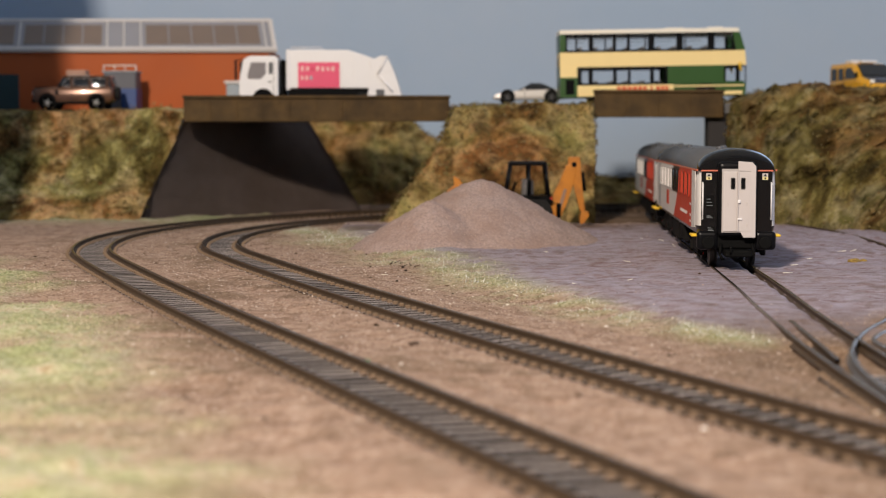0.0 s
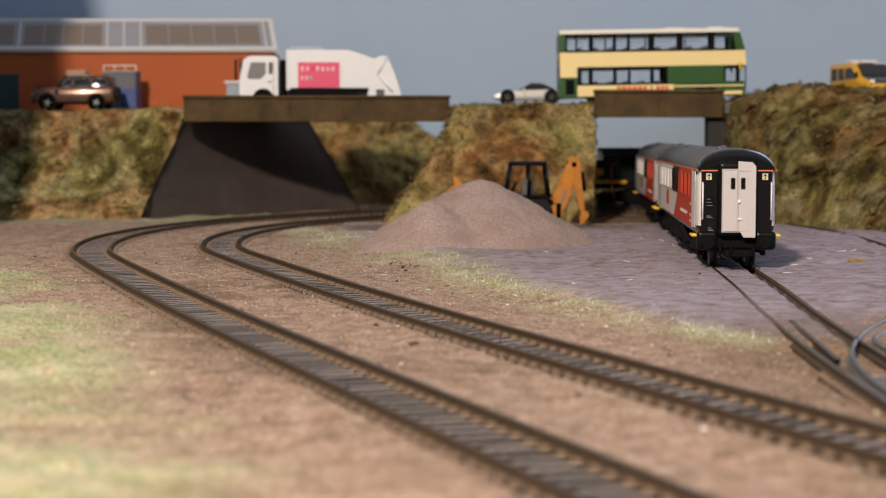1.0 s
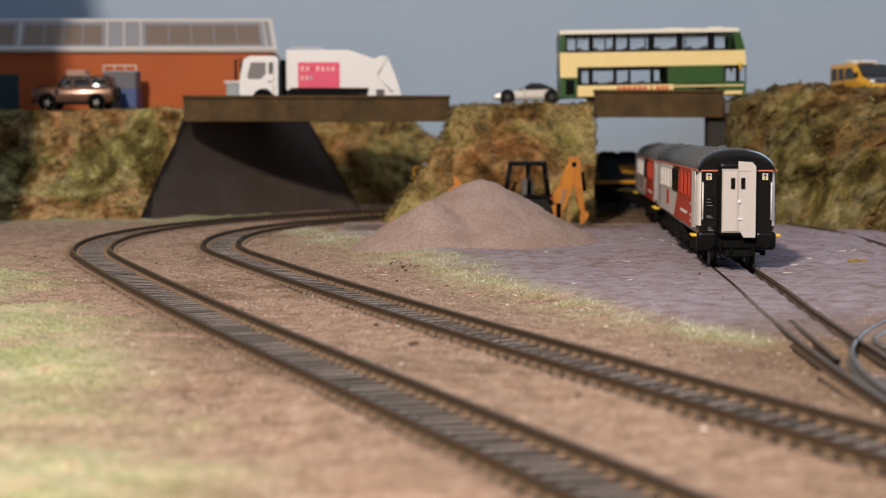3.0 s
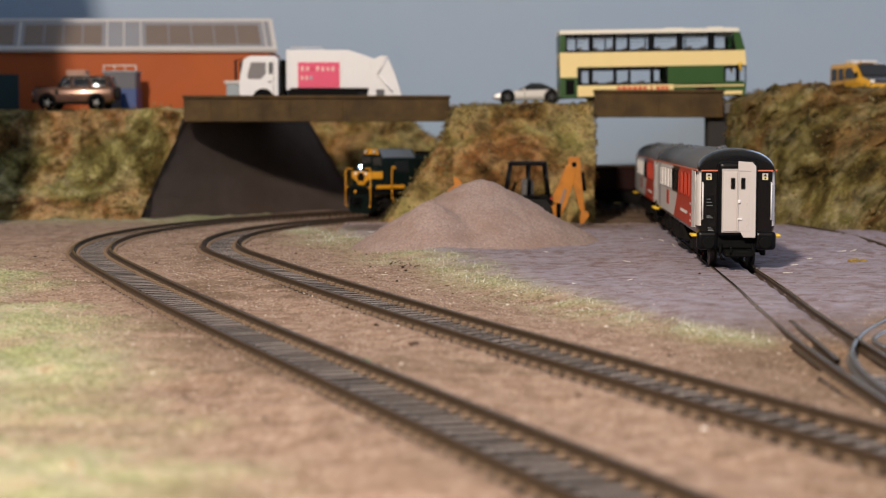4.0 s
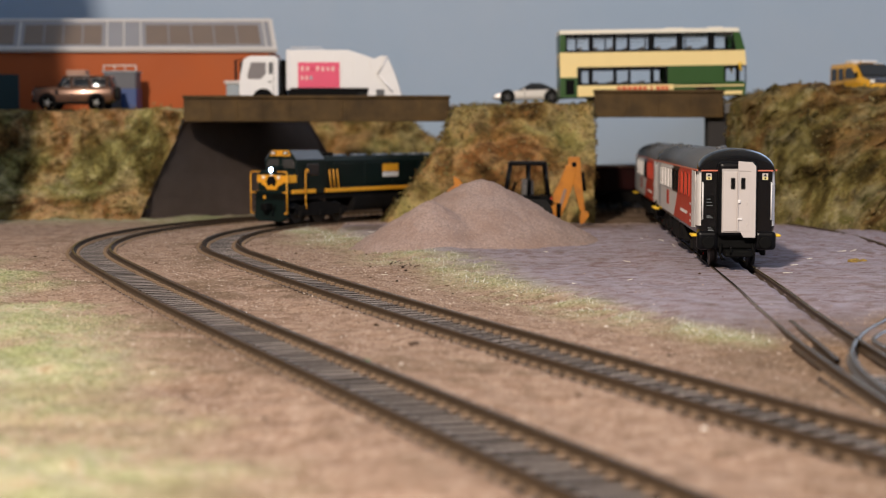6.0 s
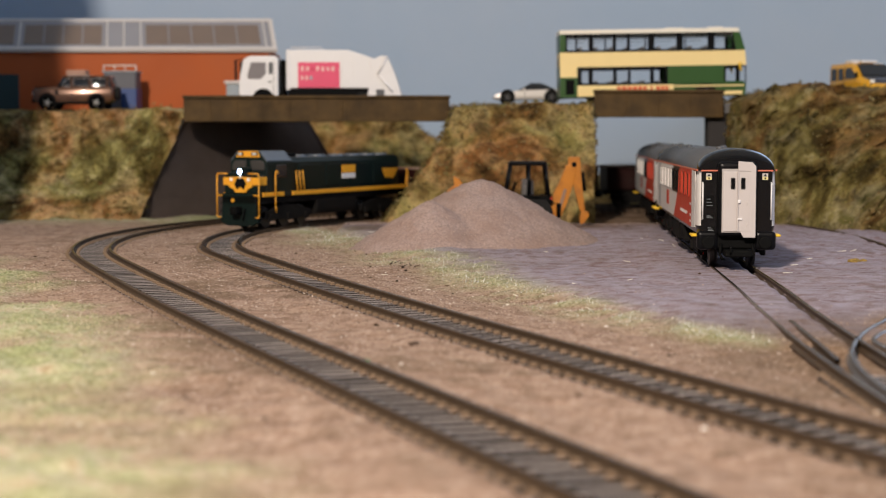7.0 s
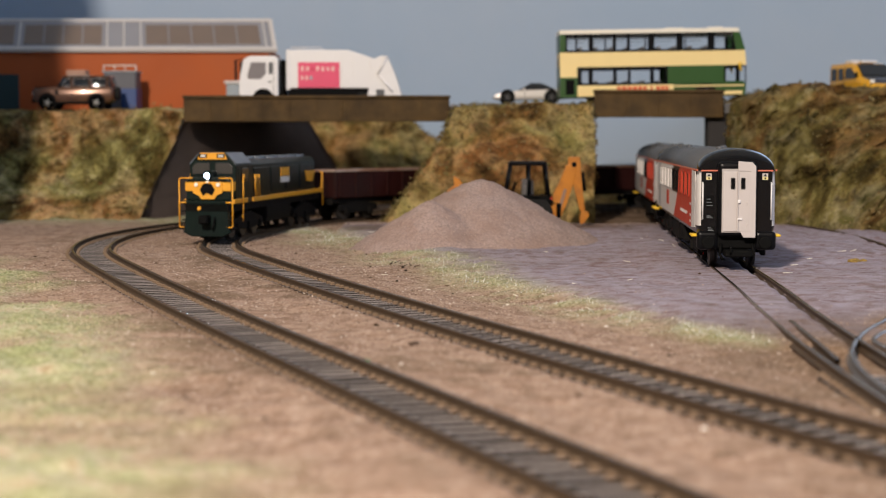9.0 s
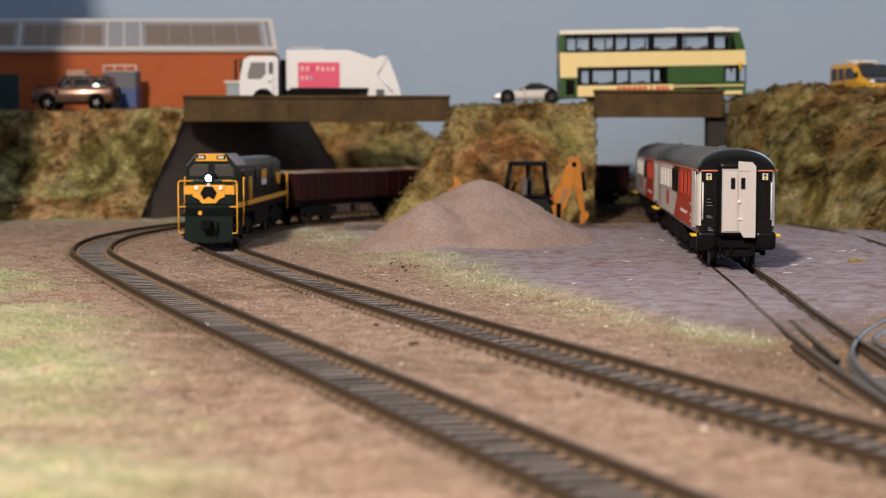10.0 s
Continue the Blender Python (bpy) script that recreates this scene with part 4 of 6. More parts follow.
# ---------------------------------------------------------------- coaches on the siding
def coach(label):
    """Near end at x = 0, the body runs to x = -240; z from the rail top; the side y < 0 faces the heap."""
    t = thing("passenger_coach", label, "coach", group="coaches on the siding")
    L, w = 240.0, 15.4
    body = [(-w + 0.6, 13.5), (-w, 17), (-w, 34), (-w + 0.7, 38.6), (w - 0.7, 38.6), (w, 34), (w, 17), (w - 0.6, 13.5)]
    shell = part("body", prism(body, -L + 1, -7, "x", 0.3), GLOSS_BLACK, t)
    bm = bmesh.new()
    rings = [[bm.verts.new((x, y * k, z)) for y, z in body] for x, k in ((-7.2, 1.008), (-4.5, 1.0), (-2.2, 0.975), (-0.6, 0.93), (0.0, 0.895))]
    for a, b in zip(rings[:-1], rings[1:]):
        for i in range(len(body)):
            f = bm.faces.new((a[i], a[(i + 1) % len(body)], b[(i + 1) % len(body)], b[i]))
            f.material_index, f.smooth = (0 if i in (1, 2, 4, 5) else 1), True
    bm.faces.new(rings[-1]).material_index = 1
    part("end_taper", bm, [COACH_WHITE, GLOSS_BLACK], t, "white rounded body corner")
    arc = [(-w + 0.5, 38.4)] + [((w - 0.3) * -math.cos(math.pi * i / 14), 38.8 + 8.6 * math.sin(math.pi * i / 14) ** 0.85) for i in range(0, 15)] + [(w - 0.5, 38.4)]
    roof = bmesh.new()
    prism(arc, -L + 7, -8, "x", 0, roof)
    for f in roof.faces:
        f.smooth = len(f.verts) == 4
    part("roof", roof, ROOF_GREY, t, "grey ribbed coach roof")
    for s0, s1 in ((-8, 0), (-L, -L + 7)):
        bm = bmesh.new()
        rings = []
        for j in range(7):
            u = j / 6
            x = s0 + (s1 - s0) * u if s1 == 0 else s1 + (s0 - s1) * u
            k = math.sqrt(max(0.0, 1 - (u * 0.93) ** 2))
            rings.append([bm.verts.new((x, y * (0.94 + 0.06 * k), 38.4 + (z - 38.4) * (0.35 + 0.65 * k))) for y, z in arc])
        for a, b in zip(rings[:-1], rings[1:]):
            for i in range(len(arc) - 1):
                bm.faces.new((a[i], a[i + 1], b[i + 1], b[i])).smooth = True
        bm.faces.new(rings[-1])
        part("roof_dome", bm, GLOSS_BLACK, t, "glossy black roof dome")
    for i in range(9):
        x = -22 - i * 24
        if i not in (0, 3, 6):
            continue
        part("roof_vent", disc((x, 4.5 if i % 2 else -4.5, 47.2), (0, 0, 1), 1.5, 1.6, 12, bevel=0.3), ROOF_GREY, t)
        part("roof_rib", box(x - 12.2, x - 11.8, -9, 9, 46.2, 46.75), ROOF_GREY, t)
    for s in (-1, 1):
        def panel(name, pts, material, out, text="", holder=t):
            return part(name, prism([(x, z) for x, z in pts], s * (w + out) - 0.12, s * (w + out) + 0.12, "y"), material, holder, text)

        panel("end_panel", [(-7.2, 16), (-23, 15.2), (-23, 38.4), (-7.2, 38.2)], COACH_WHITE, 0.1, "white vestibule end panel")
        panel("side_panel", [(-23, 15.2), (-118, 15.2), (-98, 26.5), (-84, 38.4), (-23, 38.4)], COACH_RED, 0.1, "red side panel")
        panel("side_panel", [(-84, 38.4), (-98, 26.5), (-130, 26.5), (-122, 38.4)], BLACK, 0.1, "black window panel")
        panel("side_panel", [(-118, 15.2), (-212, 15.2), (-212, 38.4), (-122, 38.4), (-130, 26.5), (-98, 26.5)], COACH_WHITE, 0.1, "white side panel")
        panel("side_panel", [(-212, 15.2), (-222, 15.2), (-222, 38.4), (-212, 38.4)], COACH_GREY, 0.1, "grey door panel")
        panel("end_panel", [(-222, 15.2), (-L + 0.4, 16), (-L + 0.4, 38.2), (-222, 38.4)], COACH_WHITE, 0.1, "white vestibule end panel")
        for i in range(9):
            x = -34 - i * 20.5
            mt = WINDOW_RED if x > -84 else (DARK_GLASS if x > -126 else WINDOW_PALE)
            win = panel("window", [(x, 27.6), (x - 11, 27.6), (x - 11, 36.6), (x, 36.6)], mt, 0.2)
            fm = COACH_RED if x > -84 else (BLACK if x > -126 else COACH_WHITE)
            bm = bmesh.new()
            for x0, x1, z0, z1 in ((x - 11.6, x + 0.6, 27.0, 27.7), (x - 11.6, x + 0.6, 36.5, 37.2), (x - 11.6, x - 10.9, 27.0, 37.2), (x - 0.1, x + 0.6, 27.0, 37.2)):
                box(x0, x1, s * (w + 0.28) - 0.3, s * (w + 0.28) + 0.3, z0, z1, 0, bm)
            part("window_frame", bm, fm, win)
        for x in (-8.5, -20, -224, -236):
            panel("door_gap", [(x, 16), (x - 0.4, 16), (x - 0.4, 38), (x, 38)], COACH_GREY, 0.14)
        for k, (x, z) in enumerate(((-44, 20), (-50, 20), (-56, 20), (-62, 20), (-68, 20), (-74, 20))):
            panel("lettering_bar", [(x, z - 0.6), (x - 4.6, z - 0.6), (x - 4.6, z + 0.7), (x, z + 0.7)], COACH_WHITE, 0.2)
        for z in (17, 19.5, 24):
            panel("number_bar", [(-26, z), (-30, z), (-30, z + 1.0), (-26, z + 1.0)], COACH_WHITE, 0.2)
        panel("side_emblem", [(-150, 19), (-165, 19), (-165, 26), (-150, 26)], COACH_RED, 0.2, "dark red emblem")
        part("cantrail_line", box(-L + 1, -0.5, s * w - 0.25, s * w + 0.25, 38.5, 39.1), COPPER, t)
        part("step", box(-9, -1, s * (w + 0.7) - 1.4, s * (w + 0.7) + 1.4, 12.6, 13.6, 0.3), STEP_YELLOW, t, "yellow foot step")
        part("step", box(-L + 1, -L + 9, s * (w + 0.7) - 1.4, s * (w + 0.7) + 1.4, 12.6, 13.6, 0.3), STEP_YELLOW, t, "yellow foot step")
    # the near end, with the gangway
    for s in (-1, 1):
        part("end_panel", box(-0.9, 0.3, s * 10.55 - 3.25, s * 10.55 + 3.25, 13.4, 38.3, 0.3), GLOSS_BLACK, t)
        part("grab_rail", wire([(0.3, s * 13.3, 19.5), (1.3, s * 13.3, 20), (1.3, s * 13.3, 33.5), (0.3, s * 13.3, 34)], 0.33), WHITE, t, "thin white grab rail")
        lab = part("warning_label", box(0.25, 0.45, s * 10.9 - 1.1, s * 10.9 + 1.1, 35.0, 37.6), DOOR_GREY, t)
        part("label_bar", box(0.4, 0.55, s * 10.9 - 1.0, s * 10.9 + 1.0, 35.1, 36.2), LABEL_YELLOW, lab)
        part("label_mark", prism([(s * 10.9 - 0.7, 36.45), (s * 10.9 + 0.7, 36.45), (s * 10.9, 37.4)], 0.4, 0.56, "x"), BLACK, lab)
        part("label_mark", box(0.5, 0.6, s * 10.9 - 0.3, s * 10.9 + 0.3, 35.3, 36.0), BLACK, lab)
        part("corner_box", box(-3, 1.5, s * 11.2 - 4.2, s * 11.2 + 4.2, 7.5, 15, 1.6, segments=3), BLACK, t)
        part("buffer", disc((1.5, s * 11.0, 10.5), (1, 0, 0), 2.6, 3.0, 18, bevel=0.5), BLACK_MATT, t)
        part("cantrail_line", box(0.1, 0.5, s * 10.6 - 3.4, s * 10.6 + 3.4, 38.4, 38.9), COPPER, t)
    for y, z, h in ((-10.4, 24.2, 4.6), (-10.4, 19.8, 1.6), (-10.0, 14.8, 1.9)):
        p = part("end_plate", box(0.25, 0.5, y - 1.5, y + 1.5, z, z + h), BLACK_MATT, t)
        for i in range(3):
            part("plate_bar", box(0.45, 0.6, y - 1.2, y + 1.1 - 0.5 * i, z + h * (0.15 + 0.27 * i), z + h * (0.15 + 0.27 * i) + 0.16), COACH_GREY, p)
    gang = part("gangway", box(-1, 4.2, -7.6, 7.6, 12.8, 42.2, 1.8, segments=3), BLACK, t)
    part("gangway_face", prism([(6.9, 12.6), (6.9, 40.4), (5.4, 42.0), (0.0, 42.4), (0, 38.6), (5.0, 38.6), (5.0, 15.0), (-0.9, 15.0), (1.4, 14.6), (2.2, 12.6)], 3.9, 4.7, "x", 0.2), DOOR_GREY, gang, "pale grey rounded half of the gangway frame")
    part("recess", box(3.6, 4.35, -6.2, 5.4, 14.6, 39.4), mat("recess_grey", (0.36, 0.33, 0.32), 0.6), gang)
    for y0, y1 in ((-5.9, -0.2), (0.1, 5.0)):
        door = part("gangway_door", box(4.2, 4.75, y0, y1, 14.9, 38.4, 0.25), DOOR_GREY, gang, "pale grey folding gangway door")
        yc = 1.9 if y0 > 0 else -2.0
        part("door_window", box(4.55, 4.9, yc - 0.9, yc + 0.9, 31.4, 36.0, 0.3), BLACK, door)
        for z in (17.5, 26.0, 35.8):
            part("hinge", box(4.6, 4.95, yc * 1.9 - 0.18, yc * 1.9 + 0.18, z - 0.7, z + 0.7, 0.05), DOOR_GREY, door)
    part("centre_bar", box(4.2, 5.2, -0.3, 0.2, 14.9, 38.6, 0.15), DOOR_GREY, gang)
    part("latch", box(4.6, 5.5, -0.2, 1.0, 26.0, 27.4, 0.2), WHITE, gang)
    part("latch", box(4.6, 5.3, -0.2, 1.6, 19.6, 20.2, 0.1), WHITE, gang)
    part("headstock", box(-3, 0.5, -13.5, 13.5, 8, 14, 0.5), BLACK_MATT, t)
    part("coupling", box(-2, 9, -5.2, 5.2, 5.2, 7.8, 0.5), BLACK_MATT, t)
    part("coupling_hook", wire([(8.5, -3, 6), (10, -3, 8.5), (9, -3, 9.5)], 0.5), BLACK_MATT, t)
    for y in (-6, 6):
        part("hose", wire([(1, y, 10), (3, y * 1.1, 6), (2.5, y * 0.9, 3.8)], 0.6), BLACK_MATT, t)
    part("battery_box", box(-140, -100, -14.5, 14.5, 5, 13, 0.6), UNDER, t)
    part("equipment_box", box(-92, -74, -14.5, 14.5, 6, 13, 0.6), UNDER, t)
    part("equipment_box", box(-170, -150, -14.0, 14.0, 6.5, 13, 0.6), UNDER, t)
    for x in (-34, -206):
        bogie(t, x, 2, 6.0, 25, 34, 12, True)
    return t
# ---------------------------------------------------------------- road vehicles
def wheel(parent, x, y, r, width=3.0, hub=HUB, name="wheel"):
    o = part(name, disc((x, y, r), (0, 1, 0), r, width, 22, bevel=0.5), TYRE, parent)
    part("hub", disc((x, y, r), (0, 1, 0), r * 0.22, width + 0.5, 12, bevel=0.1), hub, o)
    for i in range(5):
        a = 2 * math.pi * i / 5
        s = -1 if y < 0 else 1
        part("spoke", rod((x, y + s * (width / 2 + 0.2), r), (x + r * 0.55 * math.cos(a), y + s * (width / 2 + 0.2), r + r * 0.55 * math.sin(a)), r * 0.09, 6), hub, o)
    return o


def rounded(profile, half, bevel, top_in=0.0, z_in=1e9, soft=True):
    """A side outline given width, its upper part drawn in towards the middle."""
    bm = prism(profile, -half, half, "y")
    for v in bm.verts:
        if v.co.z > z_in:
            v.co.y *= 1 - top_in * min(1, (v.co.z - z_in) / 6)
    bmesh.ops.bevel(bm, geom=list(bm.edges), offset=bevel, segments=2, affect="EDGES", profile=0.5)
    for f in bm.faces:
        f.smooth = soft
    return bm


def refuse_truck():
    """Front at x = 0 facing -x, length 118."""
    t = thing("refuse_truck", "white refuse collection truck with a pink poster on its side", "truck")
    w = 16.0
    cab = part("cab", rounded([(1.5, 5), (0.2, 12), (0.6, 20), (3.5, 34), (8, 36.2), (27, 36.2), (29, 34), (29, 5)], w - 0.8, 1.0, soft=False), WHITE, t)
    for s in (-1, 1):
        part("side_window", prism([(7.2, 21.2), (6.6, 24), (9.2, 32), (20, 32), (20, 24.5), (16, 21.2)], s * (w - 0.8) - 0.25, s * (w - 0.8) + 0.25, "y", 0.3), mat("cab_glass", (0.22, 0.20, 0.20), 0.1), cab)
        part("mirror", box(-2.6, -0.8, s * w - 0.9, s * w + 0.9, 20.5, 33.5, 0.5), BLACK, cab, "tall black mirror")
        part("mirror_arm", wire([(-1.7, s * w, 33), (4, s * (w - 1), 34)], 0.4), BLACK, cab)
        part("door_handle", box(21.5, 24, s * (w - 0.6) - 0.3, s * (w - 0.6) + 0.3, 19.0, 19.7, 0.1), BLACK, cab)
        part("door_line", box(25.4, 25.7, s * (w - 0.72) - 0.2, s * (w - 0.72) + 0.2, 8, 33, 0), INTERIOR, cab)
        part("wheel_arch", disc((18, s * (w - 1.5), 6.5), (0, 1, 0), 8.6, 2.5, 24), BLACK_MATT, t)
        part("marker_lamp", box(0.2, 1.4, s * 12 - 2, s * 12 + 2, 9, 12, 0.3), STEP_YELLOW, cab)
    part("windscreen", prism([(-13.5, 21), (-13, 32.5), (13, 32.5), (13.5, 21)], 0.6, 2.2, "x", 0.3), DARK_GLASS, cab)
    for s in (-1, 1):
        part("step_panel", box(1.2, 9.5, s * (w - 0.5) - 0.5, s * (w - 0.5) + 0.4, 5.6, 8.6, 0.3), CABIN_GREY, cab)
        part("quarter_glass", prism([(22, 24.5), (22, 32), (25, 32), (25, 24.5)], s * (w - 0.8) - 0.2, s * (w - 0.8) + 0.2, "y", 0.2), INTERIOR, cab)
        part("roof_rail", wire([(38, s * (w - 1), 40.2), (39, s * (w - 1), 41.6), (60, s * (w - 1), 41.6), (61, s * (w - 1), 40.2)], 0.35), WHITE, t)
        part("air_tank", disc((40, s * (w - 4), 8), (1, 0, 0), 3.0, 9, 14), HUB, t)
    part("exhaust_stack", box(30.5, 33, -12, 12, 8, 34, 0.6), BLACK_MATT, t)
    part("chassis", box(4, 112, -9, 9, 6, 11, 0.3), BLACK_MATT, t)
    part("underbody", box(36, 94, -w + 1.5, w - 1.5, 9.5, 15.4, 0.4), BLACK_MATT, t)
    body = part("body", rounded([(35.5, 15.2), (35.5, 38.8), (38, 40), (80, 40), (97, 35), (103, 30), (100, 15.2)], w, 0.7, soft=False), WHITE, t)
    part("body_rim", box(34.8, 37.5, -w - 0.4, w + 0.4, 14, 40.3, 0.4), WHITE, body)
    for x in (44, 52, 60, 68, 76, 84):
        for s in (-1, 1):
            part("body_rib", box(x - 0.35, x + 0.35, s * w - 0.35, s * w + 0.35, 15.6, 38, 0.1), WHITE, body)
    tail = part("tailgate", rounded([(93, 9.5), (97, 21), (95, 33), (100, 34.2), (103, 36.4), (108, 35.8), (112, 28), (116, 18), (119, 9.5)], w + 0.4, 0.6, soft=False), WHITE, t, "white sloping tailgate hopper")
    for s in (-1, 1):
        part("tail_arm", wire([(108, s * (w + 0.8), 36), (101, s * (w + 0.8), 24), (112, s * (w + 0.8), 13)], 0.8), WHITE, tail)
        part("tail_grille", box(100, 106, s * (w + 0.6) - 0.2, s * (w + 0.6) + 0.2, 10.5, 14.5), INTERIOR, tail)
        poster = part("poster", box(43.5, 73.5, s * (w + 0.55) - 0.2, s * (w + 0.55) + 0.2, 15.6, 32.0), PINK, body, "bright pink poster with pale lettering")
        for i in range(7):
            part("lettering_bar", box(45.6 + i * 3.7, 47.6 + i * 3.7, s * (w + 0.8) - 0.12, s * (w + 0.8) + 0.12, 26.2 + 0.4 * (i % 2), 29.4 - 0.3 * (i % 3)), POSTER_INK if i != 2 else PINK_DARK, poster)
        for i in range(3):
            part("lettering_bar", box(45.6 + i * 3.2, 47.4 + i * 3.2, s * (w + 0.8) - 0.12, s * (w + 0.8) + 0.12, 20.6, 23.2), POSTER_INK if i < 2 else CABIN_GREY, poster)
        part("side_guard", box(36, 84, s * (w - 1) - 0.5, s * (w - 1) + 0.5, 5.5, 15.0, 0.3), BLACK_MATT, t)
        for x in (18, 90, 103):
            wheel(t, x, s * (w - 2.6), 6.4, 4.0)
    return t


def double_decker():
    """Rear at x = 0, front at x = 136; the side y < 0 faces the yard."""
    t = thing("double_decker_bus", "green and cream double-decker bus standing on the bridge", "bus")
    w, L = 16.3, 136.0
    nose = lambda z: L - max(0, (z - 34)) * 0.30 - max(0, 12 - z) * 0.1

    def band(name, x0, z0, z1, material, label="", out=0.0, x1=None):
        p = [(x0, z0), (nose(z0) if x1 is None else x1, z0), (nose(z1) if x1 is None else x1, z1), (x0, z1)]
        return part(name, prism(p, -w - out, w + out, "y", 0.25), material, t, label)

    part("lower_body", prism([(0.5, 4.0), (nose(4), 4.0), (nose(13), 13.0), (0.5, 13.0)], -w, w, "y", 0.4), BUS_GREEN, t)
    band("waist_band", 0, 25.8, 37.0, BUS_CREAM, "cream band between the decks")
    band("roof", 0, 49.8, 53.0, BUS_ROOF, "pale cream roof")
    part("roof_hatch", box(78, 92, -7, 7, 52.8, 54.2, 0.4), BUS_ROOF, t)
    part("roof_hatch", box(110, 121, -7, 7, 52.8, 54.4, 0.4), BUS_ROOF, t)
    part("upper_floor", box(2, 130, -w + 0.5, w - 0.5, 36.6, 37.6), INTERIOR, t)
    for s in (-1, 1):
        def flat(name, x0, x1, z0, z1, material, out=0.2, label="", parent=t, thick=0.5):
            return part(name, box(x0, x1, s * (w + out) - thick, s * (w + out) + 0.05, z0, z1, 0.12), material, parent, label)

        flat("rear_panel", 0, 12.6, 18.5, 26, BUS_CREAM, 0.15)
        flat("rear_panel", 0, 12.8, 4, 18.7, BUS_GREEN, 0.1)
        flat("rear_grille", 4, 10.5, 6, 17, BLACK_MATT, 0.16)
        flat("skirt", 12.6, 83, 4.6, 12.6, BUS_CREAM, 0.2, "cream lower panel with red lettering")
        flat("skirt", 83, 133, 4.6, 7.4, BUS_CREAM, 0.2)
        flat("skirt_line", 83, 134, 10.6, 11.8, BUS_CREAM, 0.2)
        for x0, x1 in ((41.5, 44.4), (45, 48.6), (49.2, 52.4), (53, 56.2), (56.8, 60), (60.6, 63.4), (66, 67.6), (70, 73), (73.6, 76), (76.6, 79)):
            flat("lettering_bar", x0, x1, 8.2, 11.6, BUS_RED, 0.3)
        flat("sill", 12.6, 79, 12.8, 14.2, BLACK, 0.18)
        flat("cantrail", 12.6, 79, 24.4, 25.9, BLACK, 0.18)
        flat("panel", 78.4, 119.6, 12.9, 26.0, BUS_GREEN, 0.2)
        flat("panel", 119.4, 134.5, 12.9, 14.4, BUS_GREEN, 0.2)
        flat("panel", 119.4, 134.0, 24.6, 25.9, BLACK, 0.2)
        lower = ((12.6, 15.8), (20.7, 24.0), (38.6, 41.0), (49.4, 51.5), (65.6, 68.5), (76.8, 78.6), (119.4, 121), (128, 131), (135, 135.6))
        for x0, x1 in lower if s < 0 else ((12.6, 14), (44, 45), (77, 78.6), (119.4, 121), (135, 135.6)):
            flat("window_pillar", x0, x1, 13, 26, BLACK, 0.15)
        for x0, x1 in ((15.6, 20.9), (23.8, 38.8), (40.8, 49.6), (51.3, 65.8), (68.3, 77), (120.8, 128.2), (130.8, 135.2)):
            flat("window_pane", x0, x1, 13.8, 24.8, CLEAR, -0.15, thick=0.3).visible_shadow = False
        flat("upper_sill", 3, 128.4, 36.8, 38.2, BLACK, 0.15)
        flat("upper_cantrail", 3, 126, 48.6, 50.0, BLACK, 0.15)
        flat("panel", 0.4, 4.2, 36.9, 50, BUS_GREEN, 0.15)
        part("panel", prism([(128.2, 36.9), (nose(37), 36.9), (nose(50), 50.0), (126, 50.0)], s * (w + 0.15) - 0.5, s * (w + 0.15) + 0.05, "y", 0.12), BUS_GREEN, t)
        upper = ((4.0, 5.5), (11.4, 12.7), (21, 24.5), (38.6, 41), (48.9, 51.2), (64.2, 68.9), (84.8, 89.7), (107.7, 112.8), (125.4, 128.4))
        for x0, x1 in upper if s < 0 else ((4.0, 5), (36, 37), (66, 67), (96, 97), (126, 128.4)):
            flat("window_pillar", x0, x1, 37, 50, BLACK, 0.12)
        for x0, x1 in ((5.4, 11.5), (12.6, 21.1), (24.4, 38.7), (40.9, 49.9), (51.9, 64.8), (67.5, 86.4), (90.4, 109.1), (113.9, 126.1)):
            flat("window_pane", x0, x1, 38.0, 48.8, CLEAR, -0.15, thick=0.3).visible_shadow = False
            flat("window_vent", x0, x1, 45.8, 46.2, INTERIOR, 0.05)
        part("mirror", wire([(132, s * (w + 1.0), 22), (131, s * (w + 2.0), 24), (131, s * (w + 2.0), 28)], 0.9), STEP_YELLOW, t, "yellow mirror")
        for x in (30, 106):
            part("wheel_arch", disc((x, s * (w - 1.0), 5.8), (0, 1, 0), 8.0, 3.0, 24), BLACK_MATT, t)
            wheel(t, x, s * (w - 1.6), 6.4, 4.0, INTERIOR)
    part("rear_wall", box(0, 1.2, -w + 0.4, w - 0.4, 4, 50, 0.2), BUS_GREEN, t)
    part("front_screen", prism([(nose(38), 38.4), (nose(49), 49.0), (nose(49) - 0.8, 49.0), (nose(38) - 0.8, 38.4)], -w + 1, w - 1, "y"), CLEAR, t)
    part("front_screen", prism([(nose(14), 14), (nose(25), 25.6), (nose(25) - 0.8, 25.6), (nose(14) - 0.8, 14)], -w + 1, w - 1, "y"), CLEAR, t)
    for deck, n in ((37.6, 9), (13.0, 6)):
        for i in range(n):
            for y in (-9, 9):
                part("seat_row", box(14 + i * 11.5, 16.5 + i * 11.5, y - 5, y + 5, deck, deck + 2.9, 0.6), INTERIOR, t)
    part("driver_wall", box(100, 102, -w + 1, w - 1, 13, 25, 0.2), INTERIOR, t)
    return t


def car_body(t, profile, half, material, glass_profile, glass_half, bevel=1.0, glass=None):
    body = part("body", rounded(profile, half, bevel), material, t)
    part("glasshouse", rounded(glass_profile, glass_half, 0.6, 0.18, glass_profile[0][1] + 1), glass or DARK_GLASS, t, "dark glazed cabin")
    return body


